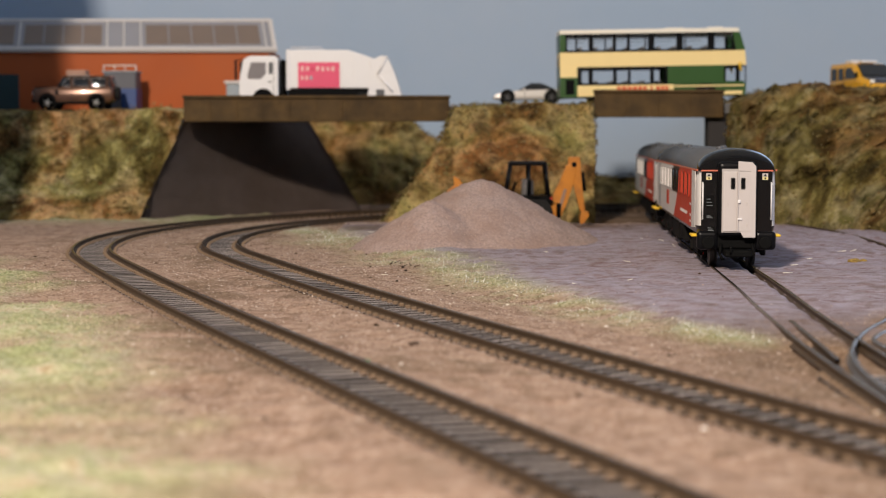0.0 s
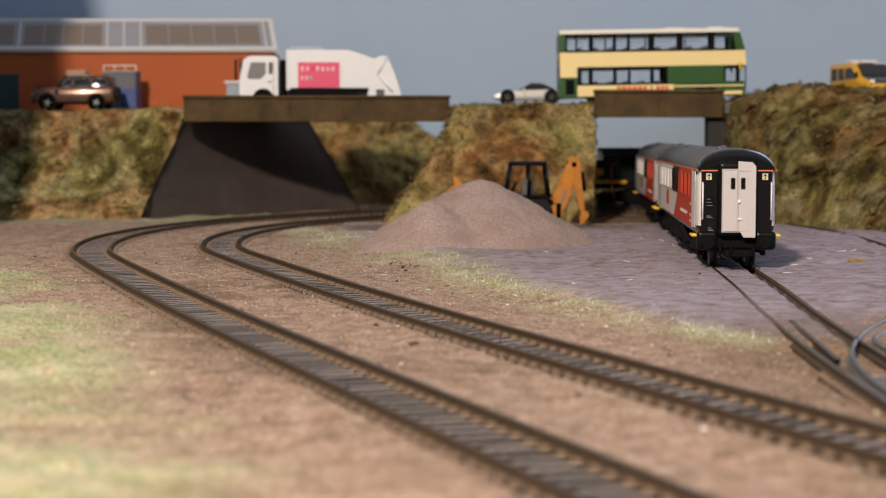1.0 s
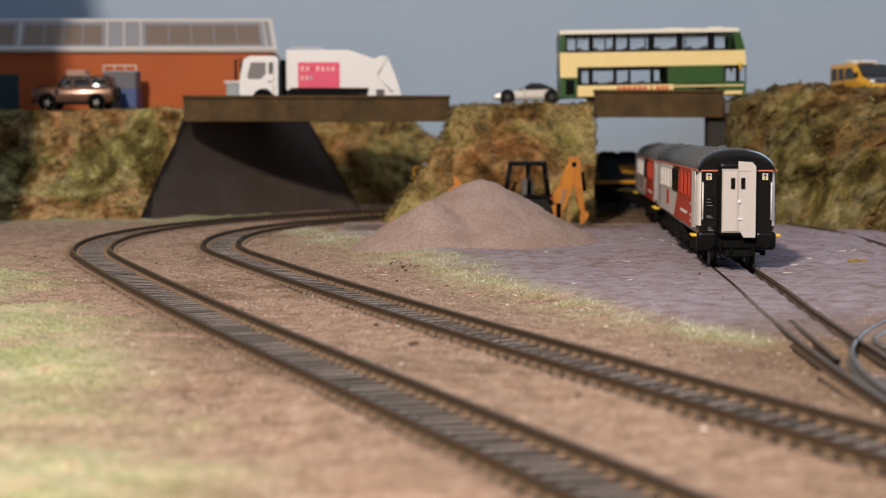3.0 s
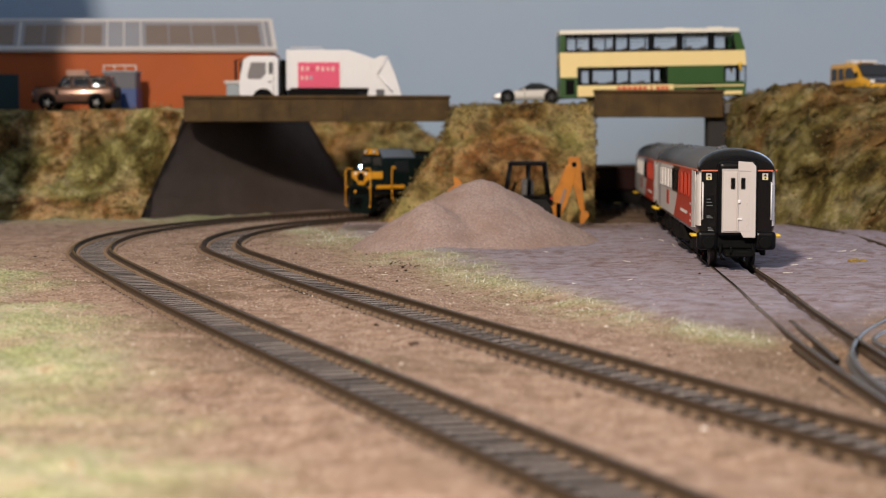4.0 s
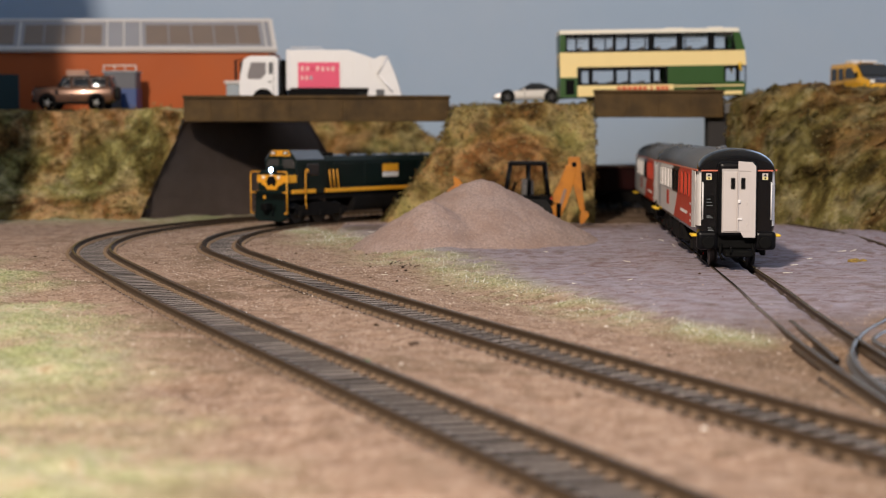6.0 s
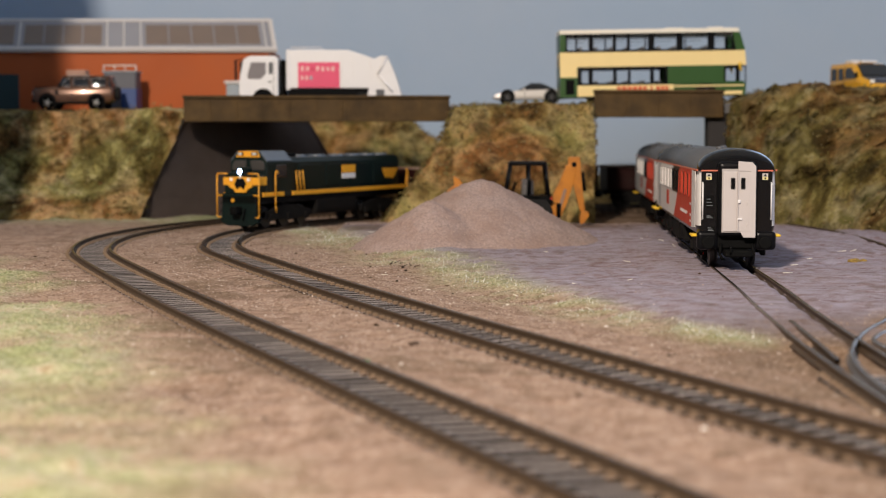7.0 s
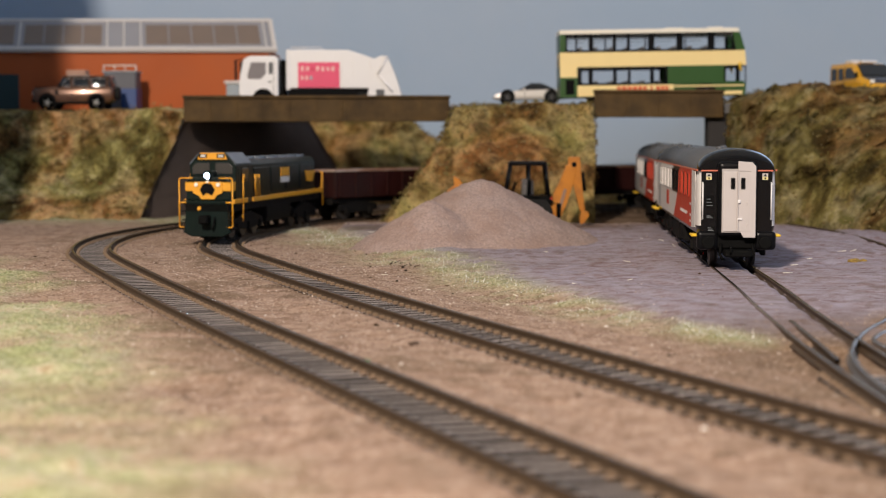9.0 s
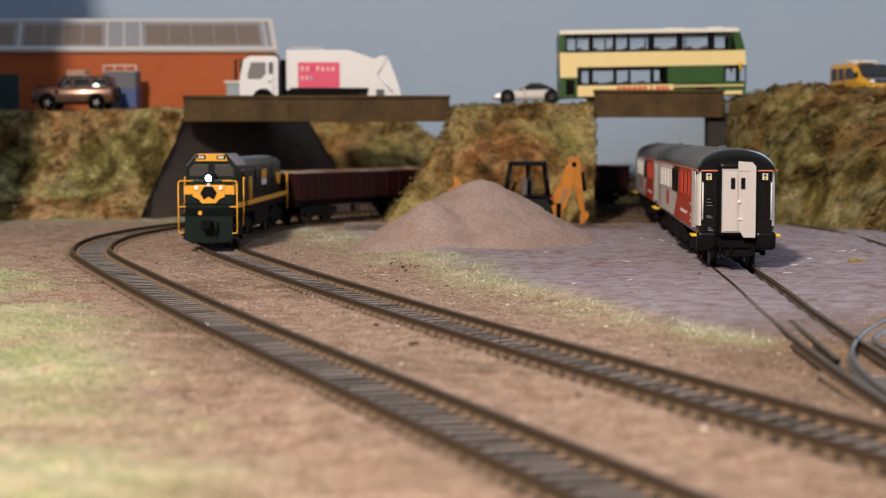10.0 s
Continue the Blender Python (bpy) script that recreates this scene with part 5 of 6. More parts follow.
def suv():
    """Front at x = 0 facing -x, 62 long."""
    t = thing("off_road_car", "bronze off-road car with a roof rack and spare wheel", "car")
    body = car_body(t, [(0.5, 6), (0, 8), (0.2, 15.4), (2, 17), (18, 17.6), (60, 17.6), (61.5, 15), (61.5, 7), (58, 5), (4, 5)], 12.6, SUV_BROWN,
                    [(18, 16.6), (22.5, 24.2), (24, 24.6), (58.5, 24.6), (60.8, 17)], 11.8, 1.2)
    part("roof", box(22.5, 59, -10.2, 10.2, 24.2, 25.8, 0.6), SUV_BROWN, t)
    for s in (-1, 1):
        for x in (29, 43, 56):
            part("pillar", prism([(x, 16), (x + 2.0, 16), (x + 2.3, 24), (x + 0.6, 24)], s * 11.4 - 0.7, s * 11.4 + 0.6, "y", 0.2), SUV_BROWN, t)
        part("door_line", box(30.2, 30.5, s * 12.6 - 0.2, s * 12.6 + 0.12, 6, 16), BLACK, body)
        part("door_line", box(44.2, 44.5, s * 12.6 - 0.2, s * 12.6 + 0.12, 6, 16), BLACK, body)
        part("door_handle", box(40, 42.5, s * 12.8 - 0.3, s * 12.8 + 0.3, 13.6, 14.3, 0.1), HUB, body)
        part("headlight", disc((0.3, s * 9.5, 12.5), (1, 0, 0), 1.7, 1.0, 14), LENS, t)
        part("sill", box(15, 45, s * 12.2 - 0.8, s * 12.2 + 0.8, 4.2, 6.0, 0.3), BLACK_MATT, t)
        for x in (11.5, 49):
            part("wheel_arch", disc((x, s * 11.6, 5.8), (0, 1, 0), 6.9, 2.6, 22), BLACK_MATT, t)
            wheel(t, x, s * 11.2, 5.2, 3.4)
    part("spare_wheel", disc((63, 0, 12.5), (1, 0, 0), 5.2, 3.0, 22, bevel=0.5), TYRE, t)
    rack = part("roof_rack", box(26, 44, -8, 8, 25.6, 26.2, 0.2), HUB, t)
    part("roof_box", box(24.5, 40, -6.5, 6.5, 26.2, 30.4, 0.7), mat("roof_box_tan", (0.34, 0.19, 0.13), 0.6), rack, "tan load box on the roof rack")
    for s in (-1, 1):
        for x0, x1, x2, x3 in ((22.5, 30.0, 30.0, 26.0), (31.6, 43.6, 43.6, 31.6), (45.4, 56.4, 56.6, 45.4)):
            part("window_trim", wire([(x0, s * 11.75, 17.9), (x1, s * 11.75, 17.9), (x2, s * 11.0, 23.6), (x3, s * 11.0, 23.6), (x0, s * 11.75, 17.9)], 0.22), HUB, t)
        part("bonnet_edge", box(2, 17, s * 12.0 - 0.5, s * 12.0 + 0.5, 16.6, 17.5, 0.2), BLACK_MATT, t)
        part("wing_vent", box(17.5, 20, s * 12.7 - 0.15, s * 12.7 + 0.15, 11.5, 15, 0.1), BLACK, t)
        part("mirror", box(20, 22.4, s * 13.4 - 1.0, s * 13.4 + 1.0, 17.4, 19.6, 0.4), BLACK, t)
    part("bumper", box(-1.0, 1.5, -11.5, 11.5, 5.2, 8.2, 0.4), BLACK_MATT, t)
    return t


def sports_car():
    t = thing("sports_car", "low silver sports car beside the bus", "car")
    body = car_body(t, [(0, 3.5), (1.5, 6.5), (12, 8.6), (22, 9.2), (44, 9.8), (51, 9.0), (52, 5), (50, 2.8), (3, 2.6)], 12.0, SILVER,
                    [(17, 8.6), (25, 13.2), (28, 13.8), (36, 13.6), (46, 9.4)], 10.2, 1.1)
    part("roof", box(26, 35, -8.0, 8.0, 13.2, 14.2, 0.5), BLACK, t, "black folding roof")
    for s in (-1, 1):
        for x in (10.5, 41.5):
            part("wheel_arch", disc((x, s * 11.2, 4.6), (0, 1, 0), 5.3, 2.2, 20), BLACK_MATT, t)
            wheel(t, x, s * 11.0, 4.3, 2.8, INTERIOR)
        part("mirror", box(21, 23, s * 12 - 0.9, s * 12 + 0.9, 9.5, 10.8, 0.3), SILVER, body)
        part("door_line", box(22.4, 22.7, s * 12 - 0.2, s * 12 + 0.1, 4, 9), BLACK, body)
    return t


def van():
    """Front at x = 58."""
    t = thing("van", "yellow panel van with dark windows and a white roof bar", "van")
    body = part("body", rounded([(0, 5), (0.5, 22), (2, 24.2), (30, 24.2), (37, 22.5), (45, 14.2), (56, 12), (58, 8), (57, 4.5)], 12.4, 1.0), VAN_YELLOW, t)
    part("windscreen", prism([(36.8, 22.8), (45.2, 14.6), (46.4, 15.0), (38.0, 23.2)], -10.8, 10.8, "y", 0.2), DARK_GLASS, body)
    for s in (-1, 1):
        for p in ([(3, 12.5), (3, 21), (11, 21), (11, 12.5)], [(13.5, 12.5), (13.5, 21), (21, 21), (21, 12.5)], [(24, 13), (24, 21), (32, 21), (40, 14), (39, 13)]):
            part("side_window", prism(p, s * 12.4 - 0.3, s * 12.4 + 0.25, "y", 0.25), DARK_GLASS, body)
        part("headlight", box(54, 57.5, s * 9.5 - 1.8, s * 9.5 + 1.8, 9.5, 12, 0.5), LENS, body)
        part("mirror", box(40, 42, s * 13.2 - 0.9, s * 13.2 + 0.9, 14, 17.5, 0.4), BLACK, body)
        part("door_line", box(22.3, 22.6, s * 12.4 - 0.2, s * 12.4 + 0.12, 5, 22), BLACK, body)
        for x in (11, 47):
            wheel(t, x, s * 10.8, 5.0, 3.0)
    part("bonnet", prism([(45, 14.6), (56, 12.4), (57.5, 9), (45, 9)], -11.6, 11.6, "y", 0.4), mat("dark_bonnet", (0.05, 0.05, 0.06), 0.3), body, "dark bonnet")
    part("roof_bar", box(16, 26, -9, 9, 24.4, 26.4, 0.5), WHITE, t)
    part("beacon", box(29, 35, -6, 6, 24.2, 26.0, 0.5), WHITE, t)
    return t


TINTED = glass_material("tinted_cab_glass", (0.78, 0.75, 0.72))


def backhoe():
    """Loader bucket at x = 0, digger arm at x = 82."""
    t = thing("backhoe_loader", "orange backhoe loader with a black cab behind the sand heap", "digger")
    part("bonnet", prism([(16, 10), (16, 19.5), (30, 21), (31, 10)], -6, 6, "y", 0.8), JCB, t)
    part("chassis", box(14, 58, -7, 7, 6, 11, 0.6), BLACK_MATT, t)
    part("cab_roof", box(32.4, 54.4, -9.4, 9.4, 37.0, 39.6, 1.1, segments=3), BLACK, t, "black cab roof")
    part("cab_floor", box(28, 56, -10, 10, 15, 19.5, 0.6), BLACK, t)
    for s in (-1, 1):
        for a, b in (((30.4, 19), (33.4, 37.5)), ((43.6, 19), (44, 37.5)), ((55.6, 19), (53.4, 37.5))):
            part("cab_pillar", rod((a[0], s * 9.3, a[1]), (b[0], s * 9.0, b[1]), 0.95, 8), BLACK, t)
        part("cab_pane", prism([(31.0, 19.5), (54.8, 19.5), (53, 37), (33.6, 37)], s * 9.1 - 0.15, s * 9.1 + 0.15, "y"), TINTED, t).visible_shadow = False
        part("loader_arm", prism([(1, 24), (2, 27), (14, 24), (30, 20), (31, 17), (16, 20), (6, 22)], s * 8.5 - 1.1, s * 8.5 + 1.1, "y", 0.3), JCB, t)
        wheel(t, 20, s * 9.5, 6.2, 5.0, JCB)
        wheel(t, 48, s * 9.5, 9.6, 6.0, BLACK_MATT)
        part("mudguard", prism([(39, 17), (41, 19.5), (55, 19.5), (58, 16), (57, 15), (54, 18), (42, 18)], s * 9.5 - 3, s * 9.5 + 3, "y", 0.3), BLACK_MATT, t)
        part("stabiliser", box(57, 60, s * 8 - 1.5, s * 8 + 1.5, 0.5, 15, 0.4), JCB, t)
    part("seat", box(40, 47, -4, 4, 19, 29, 1.0), INTERIOR, t)
    part("steering_column", rod((34, 0, 19), (36.5, 0, 27), 0.8, 8), BLACK_MATT, t)
    part("bucket", prism([(-4, 22), (2, 20.5), (6, 24), (4, 29), (0, 31), (1, 25)], -12, 12, "y", 0.4), JCB, t)
    part("tail_light", box(56, 57.4, -9.5, -7.5, 16, 18.5, 0.3), TRIP_RED, t)
    part("boom_foot", box(57, 63, -3.4, 3.4, 6, 15, 0.6), BLACK_MATT, t)
    boom = part("boom", prism([(55.4, 7), (62.4, 5), (66.2, 14), (69.6, 24), (72.0, 34), (70, 38.5), (66.0, 37), (62.5, 28), (57.4, 18)], -2.0, 2.0, "y", 0.5), JCB, t, "orange digger boom")
    part("boom_plate", prism([(61.5, 13), (63.5, 12.5), (66.5, 23), (64.8, 23.6)], -2.3, 2.3, "y", 0.2), mat("boom_label_grey", (0.24, 0.15, 0.10), 0.6), boom)
    part("boom_ram", rod((60, 0, 11), (66, 0, 30), 0.8, 10), BLACK_MATT, boom)
    stick = part("dipper", prism([(67.4, 42.0), (73.8, 42.2), (74.6, 38), (74.2, 32), (76.0, 20), (77.4, 10.5), (74.4, 10.0), (71.8, 20), (69.8, 30), (67.0, 34)], -1.7, 1.7, "y", 0.5), JCB, t, "orange dipper arm")
    part("knuckle", disc((70.6, 0, 37.5), (0, 1, 0), 1.5, 4.6, 14), BLACK_MATT, stick)
    part("ram", rod((75.6, 0, 33), (77.0, 0, 22), 1.1, 10), BLACK_MATT, stick)
    part("digging_bucket", prism([(74.5, 2.5), (74.0, 6.5), (75.2, 10.6), (79, 10.2), (79.6, 7), (77.6, 6), (77, 3.5)], -3.4, 3.4, "y", 0.4), JCB, t, "orange digging bucket")
    return t


# ---------------------------------------------------------------- building and its clutter
def industrial_building():
    """Front wall along y = 0, from x = 0 to 300 (right end), z from the land."""
    t = thing("industrial_building", "orange-brown industrial building with a white framed glazed roof", "building")
    part("wall", box(48, 294, 0, 80, -6, 46, 0.3), BRICK, t, "plain orange-brown wall")
    part("plinth", box(48, 294.4, -0.8, 0, -6, 2, 0.2), BRICK, t)
    part("door", box(62, 102, -0.9, 0.4, -2, 28, 0.3), TEAL, t, "dark teal roller door")
    run, rise = 42.0, 25.0
    slope = math.degrees(math.atan2(rise, run))
    m = Matrix.Translation((0, -3 * MM, 46.5 * MM)) @ Euler((radians(slope), 0, 0)).to_matrix().to_4x4()
    back = Matrix.Translation((0, 83 * MM, 46.5 * MM)) @ Euler((radians(180 - slope), 0, 0)).to_matrix().to_4x4()
    length = math.hypot(run, rise)

    def skewed(x0, x1, y0, y1, z0, z1, bevel):
        bm = box(x0, x1, y0, y1, z0, z1, bevel)
        for v in bm.verts:
            v.co.x += 2.6 - 0.17 * v.co.y
        return bm

    roof = part("roof", skewed(46, 296, 0, length, -0.6, 0.5, 0.1), ROOF_SHEET, t, "grey sheeted roof slope")
    roof.matrix_basis = m
    rear = part("roof", box(46, 286, 0, length, -0.5, 0.6, 0.1), ROOF_SHEET, t)
    rear.matrix_basis = back
    part("eave", skewed(46, 298, -1.2, 2.4, -1.6, 1.6, 0.3), FRAME_WHITE, roof, "white eave board")
    part("ridge", skewed(46, 298, length - 2.2, length + 0.8, -1.0, 1.7, 0.3), FRAME_WHITE, roof)
    part("verge", skewed(294.5, 298, 2.4, length - 2.2, -1.2, 1.5, 0.3), FRAME_WHITE, roof, "white verge board")
    for x0, x1 in ((52, 96), (104, 164), (198, 286)):
        sky = part("skylight", skewed(x0, x1, 8, length - 9, 0.4, 1.0, 0.1), SKYLIGHT, roof, "brown glazed skylight")
        for i in range(1, max(2, round((x1 - x0) / 17))):
            x = x0 + (x1 - x0) * i / round((x1 - x0) / 17)
            part("glazing_bar", skewed(x - 0.5, x + 0.5, 8, length - 9, 0.9, 1.5, 0.1), ROOF_SHEET, sky)
    for x in (100, 168, 181, 194, 290):
        part("roof_seam", skewed(x - 0.6, x + 0.6, 2.4, length - 2.2, 0.4, 1.3, 0.1), FRAME_WHITE, roof)
    part("gable", prism([(0, 46), (80, 46), (40, 66)], 287, 290.6, "x"), BRICK, t)
    return t


def site_skip():
    t = thing("site_cabin", "grey and blue cabin with a white wire rail", "cabin")
    part("body", box(0, 24, 0, 20, 0, 28, 0.5), mat("cabin_dark_grey", (0.10, 0.10, 0.115), 0.6), t)
    part("side_panel", box(13, 24.3, -0.4, 20.3, 0.5, 16, 0.3), BLUE, t, "blue lower panel")
    part("roof_sheet", box(-1, 25, -1, 21, 28, 29, 0.2), CABIN_GREY, t)
    part("rail", wire([(0, 1, 28), (0, 1, 33), (24, 1, 33), (24, 1, 28)], 0.45), CREAM_WHITE, t, "thin white wire rail")
    for x in (8, 16):
        part("rail_post", rod((x, 1, 28), (x, 1, 33), 0.35, 6), CREAM_WHITE, t)
    return t


def cabinet():
    t = thing("utility_cabinet", "grey utility cabinet with a white lid", "cabinet")
    part("body", box(0, 10, 0, 9, 0, 20, 0.4), CABIN_GREY, t)
    part("lid", box(-1.5, 11.5, -1.5, 10.5, 20, 22.2, 0.4), FRAME_WHITE, t, "white lid")
    part("door", box(1, 9, -0.4, 0.2, 2, 18.5, 0.2), CABIN_GREY, t)
    return t


# ---------------------------------------------------------------- placing
def along(line):
    """Lengths along a line, and a reader of the place at a given length."""
    p = np.array(line)
    run = np.concatenate([[0], np.cumsum(np.hypot(*np.diff(p, axis=0).T))])
    return run, lambda s: Vector((np.interp(s, run, p[:, 0]), np.interp(s, run, p[:, 1])))


RUN_B, PLACE_B = along(LINE_B)


def riding(place, s, half, z=3.5):
    """A vehicle's pose when its two bogies stand on the line at s - half and s + half."""
    a, b = place(s - half), place(s + half)
    c, d = (a + b) / 2, b - a
    return at(c.x, c.y, z, math.degrees(math.atan2(d.y, d.x)))


TOWARDS = LINE_C[::-1]
RUN_C, PLACE_C = along(TOWARDS)
FRONT_C = float(np.interp(-610, -np.array(TOWARDS)[:, 1], RUN_C))


def place_coach(c, front):
    a, b = PLACE_C(front - 206), PLACE_C(front - 34)
    d = (b - a).normalized()
    p = b + d * 34
    c.matrix_basis = at(p.x, p.y, 3.5, math.degrees(math.atan2(d.y, d.x)))


place_coach(coach("white, red and black passenger coach with a black end"), FRONT_C)
place_coach(coach("white and red passenger coach coupled under the bridge"), FRONT_C - 245)
LOCO = locomotive()
LOCO.scale = (0.945, 0.90, 0.975)
WAGONS = [hopper_wagon(), hopper_wagon(), flat_wagon()]

refuse_truck().matrix_basis = at(-141, 1092, 72.5) @ Matrix.Diagonal((0.95, 0.97, 1.06, 1))
double_decker().matrix_basis = at(79.6, 1075, 77.9) @ pose(0, 0, 0, 0, -0.9, 0) @ Matrix.Scale(0.929, 4)
suv().matrix_basis = at(-292, 1122, 74.6) @ Matrix.Scale(0.93, 4)
sports_car().matrix_basis = at(35, 1112, 78.8)
van().matrix_basis = at(287, 1115, 82.0, -77)
backhoe().matrix_basis = at(6, 912, 1.6)
industrial_building().matrix_basis = at(-427, 1198, 75)
site_skip().matrix_basis = at(-252, 1160, 75)
cabinet().matrix_basis = at(-163, 1175, 75)


# ---------------------------------------------------------------- loose scatter on the ground
def fibres(name, label, xs, ys, keep, length, material, seed, lean=0.8):
    """Static grass: thin blades standing where the grass mask is strong."""
    rnd = np.random.RandomState(seed)
    z, grass, yard, dark, ballast = ground_fields(xs, ys)
    ok = rnd.rand(len(xs)) < np.clip((grass - keep) * 2.2, 0, 1)
    x, y, z = xs[ok], ys[ok], z[ok]
    k = len(x)
    a, h = rnd.rand(k) * 6.283, length * (0.4 + rnd.rand(k))
    tilt = lean * rnd.rand(k)
    wx, wy = 0.16 * np.cos(a + 1.57), 0.16 * np.sin(a + 1.57)
    v = np.stack([np.c_[x - wx, y - wy, z - 0.3], np.c_[x + wx, y + wy, z - 0.3], np.c_[x + h * np.sin(tilt) * np.cos(a), y + h * np.sin(tilt) * np.sin(a), z + h * np.cos(tilt)]], 1).reshape(-1, 3)
    me = bpy.data.meshes.new(name)
    me.from_pydata((v * MM).tolist(), [], np.arange(3 * k).reshape(-1, 3).tolist())
    me.materials.append(material)
    return tagged(new(name, me), label, "grass", kind="stuff")


GRASS_PALE = scatter_material("static_grass_pale", [(0.0, (0.27, 0.245, 0.18)), (0.35, (0.41, 0.40, 0.335)), (0.7, (0.54, 0.53, 0.485)), (1.0, (0.80, 0.79, 0.76))])
GRASS_GREEN = scatter_material("static_grass_green", [(0.0, (0.20, 0.24, 0.09)), (0.35, (0.35, 0.37, 0.19)), (0.7, (0.50, 0.46, 0.30)), (1.0, (0.62, 0.52, 0.40))])
R = np.random.RandomState(11)
u = R.rand(34000)
p = np.array(STRIP)
seg = np.minimum((u * (len(p) - 1)).astype(int), len(p) - 2)
f = u * (len(p) - 1) - seg
fibres("grass_strip", "pale worn static grass between the tracks and the yard", p[seg, 0] + (p[seg + 1, 0] - p[seg, 0]) * f + R.normal(0, 17, len(u)), p[seg, 1] + (p[seg + 1, 1] - p[seg, 1]) * f + R.normal(0, 9, len(u)), 0.3, 0.75, GRASS_PALE, 3, 1.7)
fibres("long_grass", "sparse long whitish grass fibres lying over the worn strip", p[seg[:900], 0] + (p[seg[:900] + 1, 0] - p[seg[:900], 0]) * f[:900] + R.normal(0, 16, 900), p[seg[:900], 1] + (p[seg[:900] + 1, 1] - p[seg[:900], 1]) * f[:900] + R.normal(0, 11, 900), 0.3, 3.2, GRASS_PALE, 9, 1.65)
fibres("grass_verge", "short pale green static grass on the near verge", R.uniform(-230, 30, 60000), R.uniform(150, 760, 60000), 0.2, 1.0, GRASS_GREEN, 4, 1.6)


def grains(name, label, count, x0, x1, y0, y1, size, material, seed, flat=0.7):
    """Small stones and crumbs lying on the surface."""
    rnd = np.random.RandomState(seed)
    x, y = rnd.uniform(x0, x1, count), rnd.uniform(y0, y1, count)
    z, grass, yard, dark, ballast = ground_fields(x, y)
    ok = (ballast < 0.05) & (grass < 0.6) & (rnd.rand(count) > yard * 0.97)
    shape = np.array([(1, 0, 0), (-1, 0, 0), (0, 1, 0), (0, -1, 0), (0, 0, 1), (0, 0, -0.6)])
    tri = np.array([(0, 2, 4), (2, 1, 4), (1, 3, 4), (3, 0, 4), (2, 0, 5), (1, 2, 5), (3, 1, 5), (0, 3, 5)])
    x, y, z = x[ok], y[ok], z[ok]
    k = len(x)
    s = size * (0.35 + rnd.rand(k) ** 3 * 1.6)
    v = shape[None] * (0.6 + 0.8 * rnd.rand(k, 6, 1)) * s[:, None, None]
    a = rnd.rand(k) * 6.283
    c, d = np.cos(a)[:, None], np.sin(a)[:, None]
    v = np.stack([v[..., 0] * c - v[..., 1] * d, v[..., 0] * d + v[..., 1] * c, v[..., 2] * flat], -1)
    v += np.stack([x, y, z + s * 0.2], -1)[:, None]
    faces = (tri[None] + 6 * np.arange(k)[:, None, None]).reshape(-1, 3)
    me = bpy.data.meshes.new(name)
    me.from_pydata((v.reshape(-1, 3) * MM).tolist(), [], faces.tolist())
    me.materials.append(material)
    return tagged(new(name, me), label, "scatter", kind="stuff")


GRIT = scatter_material("ground_grit", [(0.0, (0.07, 0.044, 0.03)), (0.2, (0.20, 0.13, 0.092)), (0.55, (0.36, 0.255, 0.19)), (0.85, (0.48, 0.37, 0.295)), (1.0, (0.74, 0.65, 0.58))])
CRUMB = scatter_material("dark_crumbs", [(0.0, (0.02, 0.013, 0.008)), (1.0, (0.10, 0.06, 0.035))])
PALE = scatter_material("pale_chips", [(0.0, (0.55, 0.45, 0.36)), (1.0, (0.85, 0.80, 0.74))])
grains("ground_grit", "fine sandy grit between the tracks", 130000, -200, 130, 170, 960, 0.21, GRIT, 21, 0.6)
grains("dark_crumbs", "dark brown crumbs of ground scatter", 900, -190, 130, 180, 960, 0.5, CRUMB, 22, 0.5)
grains("pale_chips", "tiny pale chips in the scatter", 160, -190, 230, 220, 900, 0.5, PALE, 23, 0.5)


def heap_grit(count=6000):
    rnd = random.Random(9)
    ob = bpy.data.objects["gravel_heap"]
    vs = ob.data.vertices
    verts, faces = [], []
    for _ in range(count):
        c = vs[rnd.randrange(len(vs))].co + Vector((rnd.uniform(-.8, .8), rnd.uniform(-.8, .8), 0)) * MM
        s = rnd.uniform(0.1, 0.28) * MM
        k = len(verts)
        for d in ((1, 0, -.3), (-.5, .87, -.3), (-.5, -.87, -.3), (0, 0, 1)):
            verts.append((c.x + d[0] * s, c.y + d[1] * s, c.z + d[2] * s))
        faces += [(k, k + 1, k + 3), (k + 1, k + 2, k + 3), (k + 2, k, k + 3)]
    me = bpy.data.meshes.new("heap_grit")
    me.from_pydata(verts, [], faces)
    me.materials.append(scatter_material("heap_grains", [(0.0, (0.27, 0.19, 0.155)), (0.5, (0.36, 0.265, 0.215)), (1.0, (0.48, 0.385, 0.33))]))
    return tagged(new("heap_grit", me), "coarse grains on the sand heap", "scatter", kind="stuff")


heap_grit()


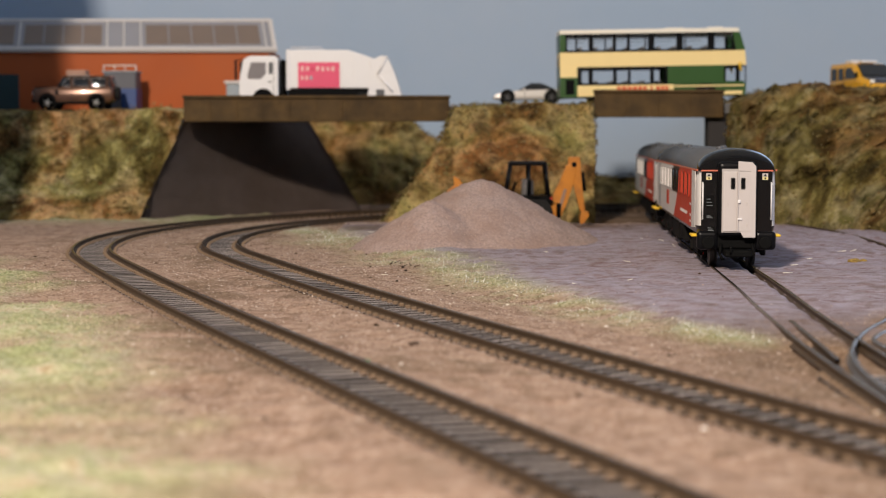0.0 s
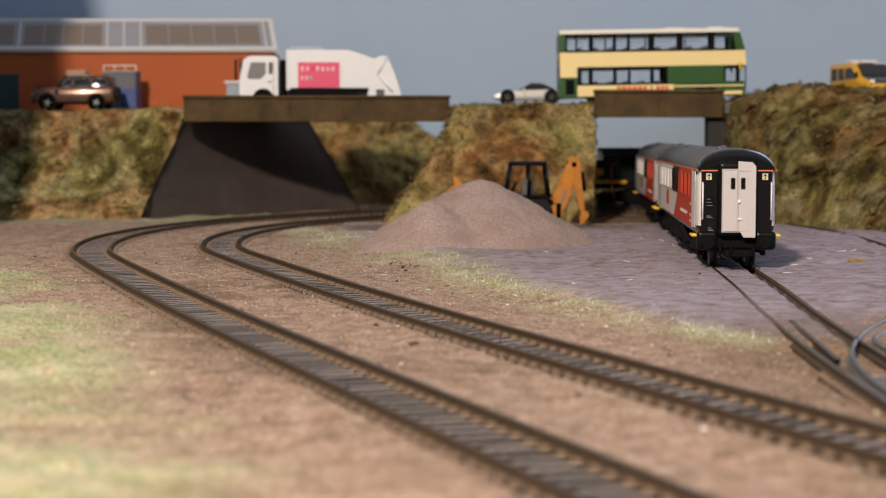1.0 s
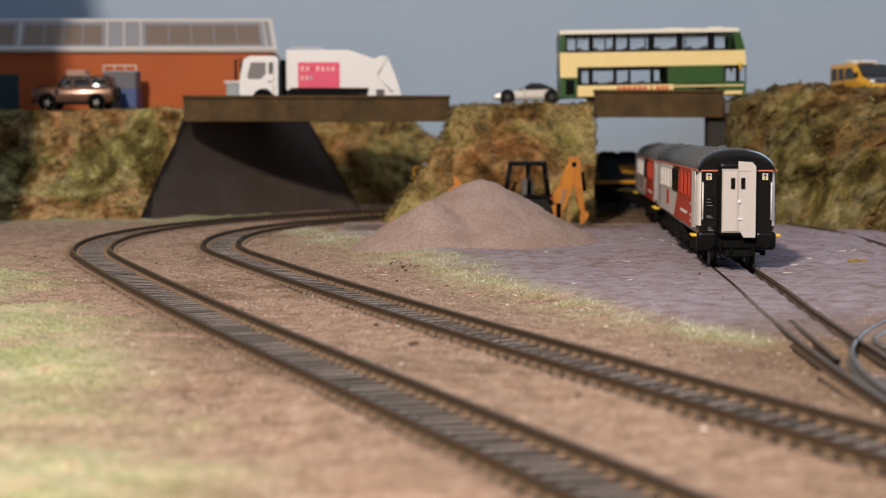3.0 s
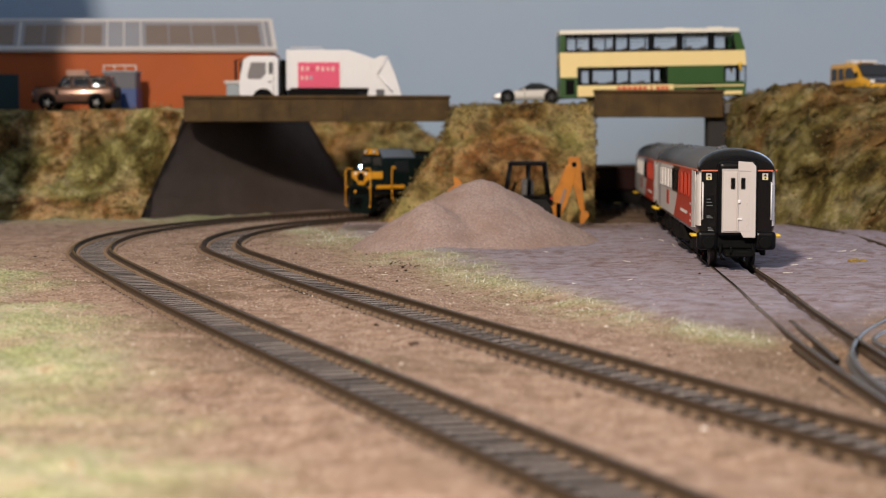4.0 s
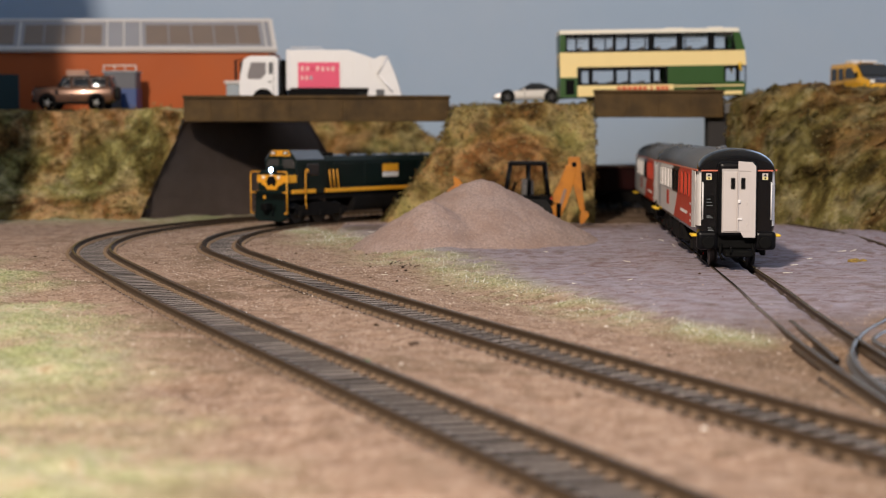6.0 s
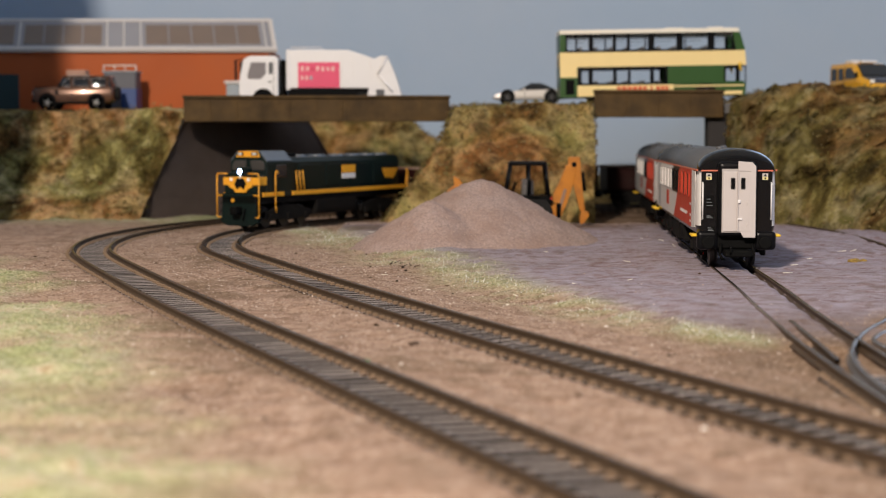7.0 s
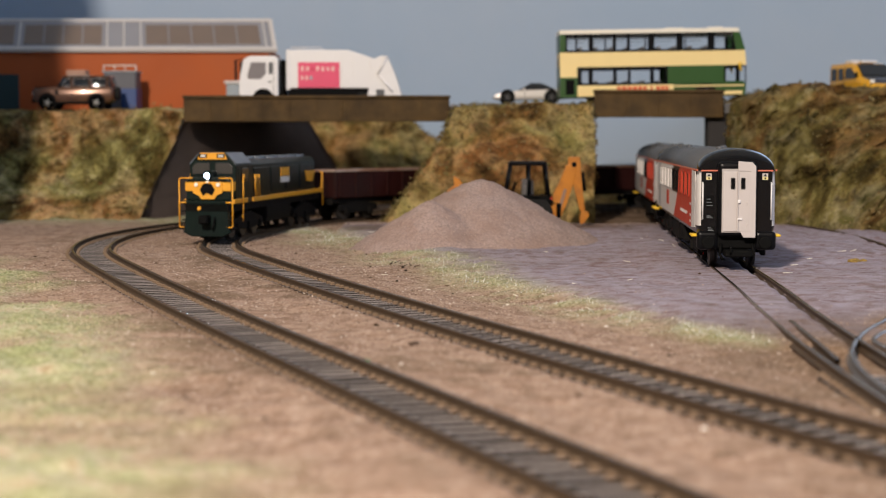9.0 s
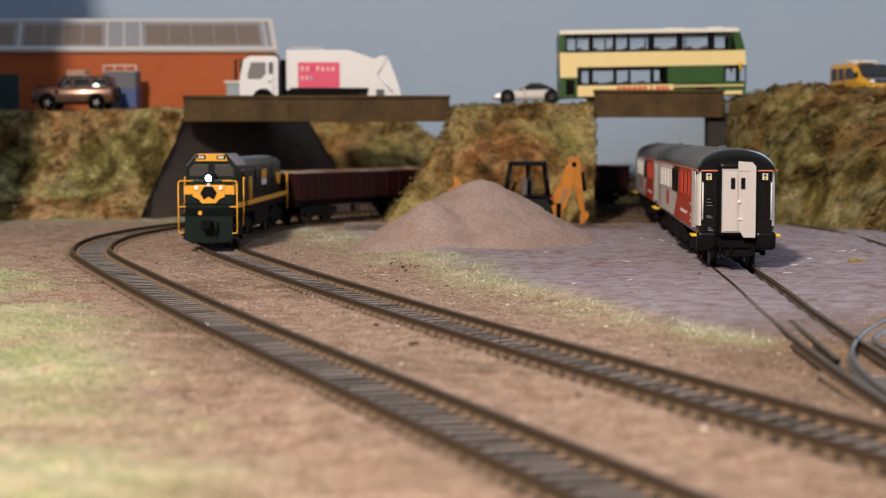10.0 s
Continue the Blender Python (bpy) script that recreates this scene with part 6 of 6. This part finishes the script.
def lone_bits():
    """The few larger bits that lie about: lichen, clods, twigs, straws."""
    def clod(name, label, x, y, size, material, seed, squash=0.55):
        bm = bmesh.new()
        bmesh.ops.create_icosphere(bm, subdivisions=2, radius=size)
        for v in bm.verts:
            v.co *= 1 + 0.45 * rough_noise(v.co.x * 3 + seed, v.co.y * 3, v.co.z * 3, 4)
            v.co.z *= squash
        ob = tagged(part(name, bm, material), label, "clod")
        z = float(ground_fields(np.array([x * 1.0]), np.array([y * 1.0]))[0][0])
        ob.matrix_basis = at(x, y, z + size * 0.2)

    lichen = mat("yellow_lichen", (0.26, 0.17, 0.04), 0.95, 0, 0.4, 500, 0.8)
    earth = mat("dark_earth", (0.07, 0.042, 0.028), 0.95, 0, 0.4, 500, 0.8)
    green = mat("bright_green_flock", (0.04, 0.22, 0.05), 0.9, 0, 0.2, 500, 0.6)
    clod("lichen_clump", "small yellow-brown lichen clump on the yard", 174, 657, 2.4, lichen, 1)
    clod("lichen_clump", "small yellow-brown lichen clump on the yard", 179, 660, 1.6, lichen, 5)
    clod("earth_clod", "dark clod of earth beside the outer track", -35.6, 365, 2.2, earth, 2)
    clod("earth_clod", "dark flat crumb of earth between the tracks", -7.5, 405, 1.7, earth, 3, 0.3)
    clod("earth_clod", "dark crumb of earth in the yard", 121, 762, 1.3, earth, 7)
    clod("stone_chip", "pale stone chip beside the inner track", 9.8, 401, 0.9, PALE, 4)
    clod("stone_chip", "pale stone chip beside the inner track", 1.6, 432, 0.8, PALE, 8)
    clod("green_fleck", "fleck of bright green flock on the sleepers", -18.6, 372, 1.0, green, 6)
    rnd = random.Random(4)
    for cx, cy, n in ((-20, 655, 5), (-14, 640, 4)):
        bm = bmesh.new()
        for _ in range(n):
            a = rnd.uniform(0, 6.28)
            p0 = Vector((rnd.uniform(-3, 3), rnd.uniform(-6, 6), 0.6))
            rod(p0, p0 + Vector((math.cos(a) * 2.6, math.sin(a) * 2.6, rnd.uniform(0.2, 1.2))), 0.26, 5, bm, 0.12)
        z = float(ground_fields(np.array([cx * 1.0]), np.array([cy * 1.0]))[0][0])
        tagged(part("twig_litter", bm, earth), "few dark twigs lying on the pale grass", "twigs").matrix_basis = at(cx, cy, z + 0.3)
    straw = mat("pale_straw", (0.75, 0.70, 0.60), 0.7)
    for i in range(26):
        x, y = rnd.uniform(-60, 200), rnd.uniform(470, 860)
        z = float(ground_fields(np.array([x]), np.array([y]))[0][0])
        a, k = rnd.uniform(0, 6.28), rnd.uniform(1.5, 4.5)
        ob = part("straw", rod((0, 0, 0.2), (math.cos(a) * k, math.sin(a) * k, rnd.uniform(0.2, 1.2)), 0.14, 5), straw)
        tagged(ob, "thin pale straw lying on the ground", "straw", group="straws on the ground").matrix_basis = at(x, y, z)


lone_bits()


# ---------------------------------------------------------------- what moves
def motions():
    """The goods train runs round the curve from behind the bridges towards the camera."""
    travel = [(0.0, 657), (0.5, 692), (0.9, 719), (2.0, 794), (3.0, 861), (3.8, 911), (4.5, 951), (5.5, 1001), (7.0, 1073), (8.0, 1119), (9.0, 1165), (10.0, 1212)]
    ts, ss = [a for a, b in travel], [b * 337.5 / 335 for a, b in travel]
    steps = [i * 0.25 for i in range(41)]
    smooth_s = []
    for t in steps:
        k = max(i for i in range(len(ts) - 1) if ts[i] <= t + 1e-9)
        i0, i1, i2, i3 = max(0, k - 1), k, k + 1, min(len(ts) - 1, k + 2)
        h = ts[i2] - ts[i1]
        m1 = (ss[i2] - ss[i0]) / (ts[i2] - ts[i0])
        m2 = (ss[i3] - ss[i1]) / (ts[i3] - ts[i1])
        u = (t - ts[i1]) / h
        smooth_s.append((2 * u ** 3 - 3 * u * u + 1) * ss[i1] + (u ** 3 - 2 * u * u + u) * h * m1 + (3 * u * u - 2 * u ** 3) * ss[i2] + (u ** 3 - u * u) * h * m2)
    walk(LOCO, [(t, riding(PLACE_B, s + 5, 60)) for t, s in zip(steps, smooth_s)])
    for w, back, half in zip(WAGONS, (177, 342, 493), (52, 52, 40)):
        walk(w, [(t, riding(PLACE_B, s - back, half)) for t, s in zip(steps, smooth_s)])


motions()
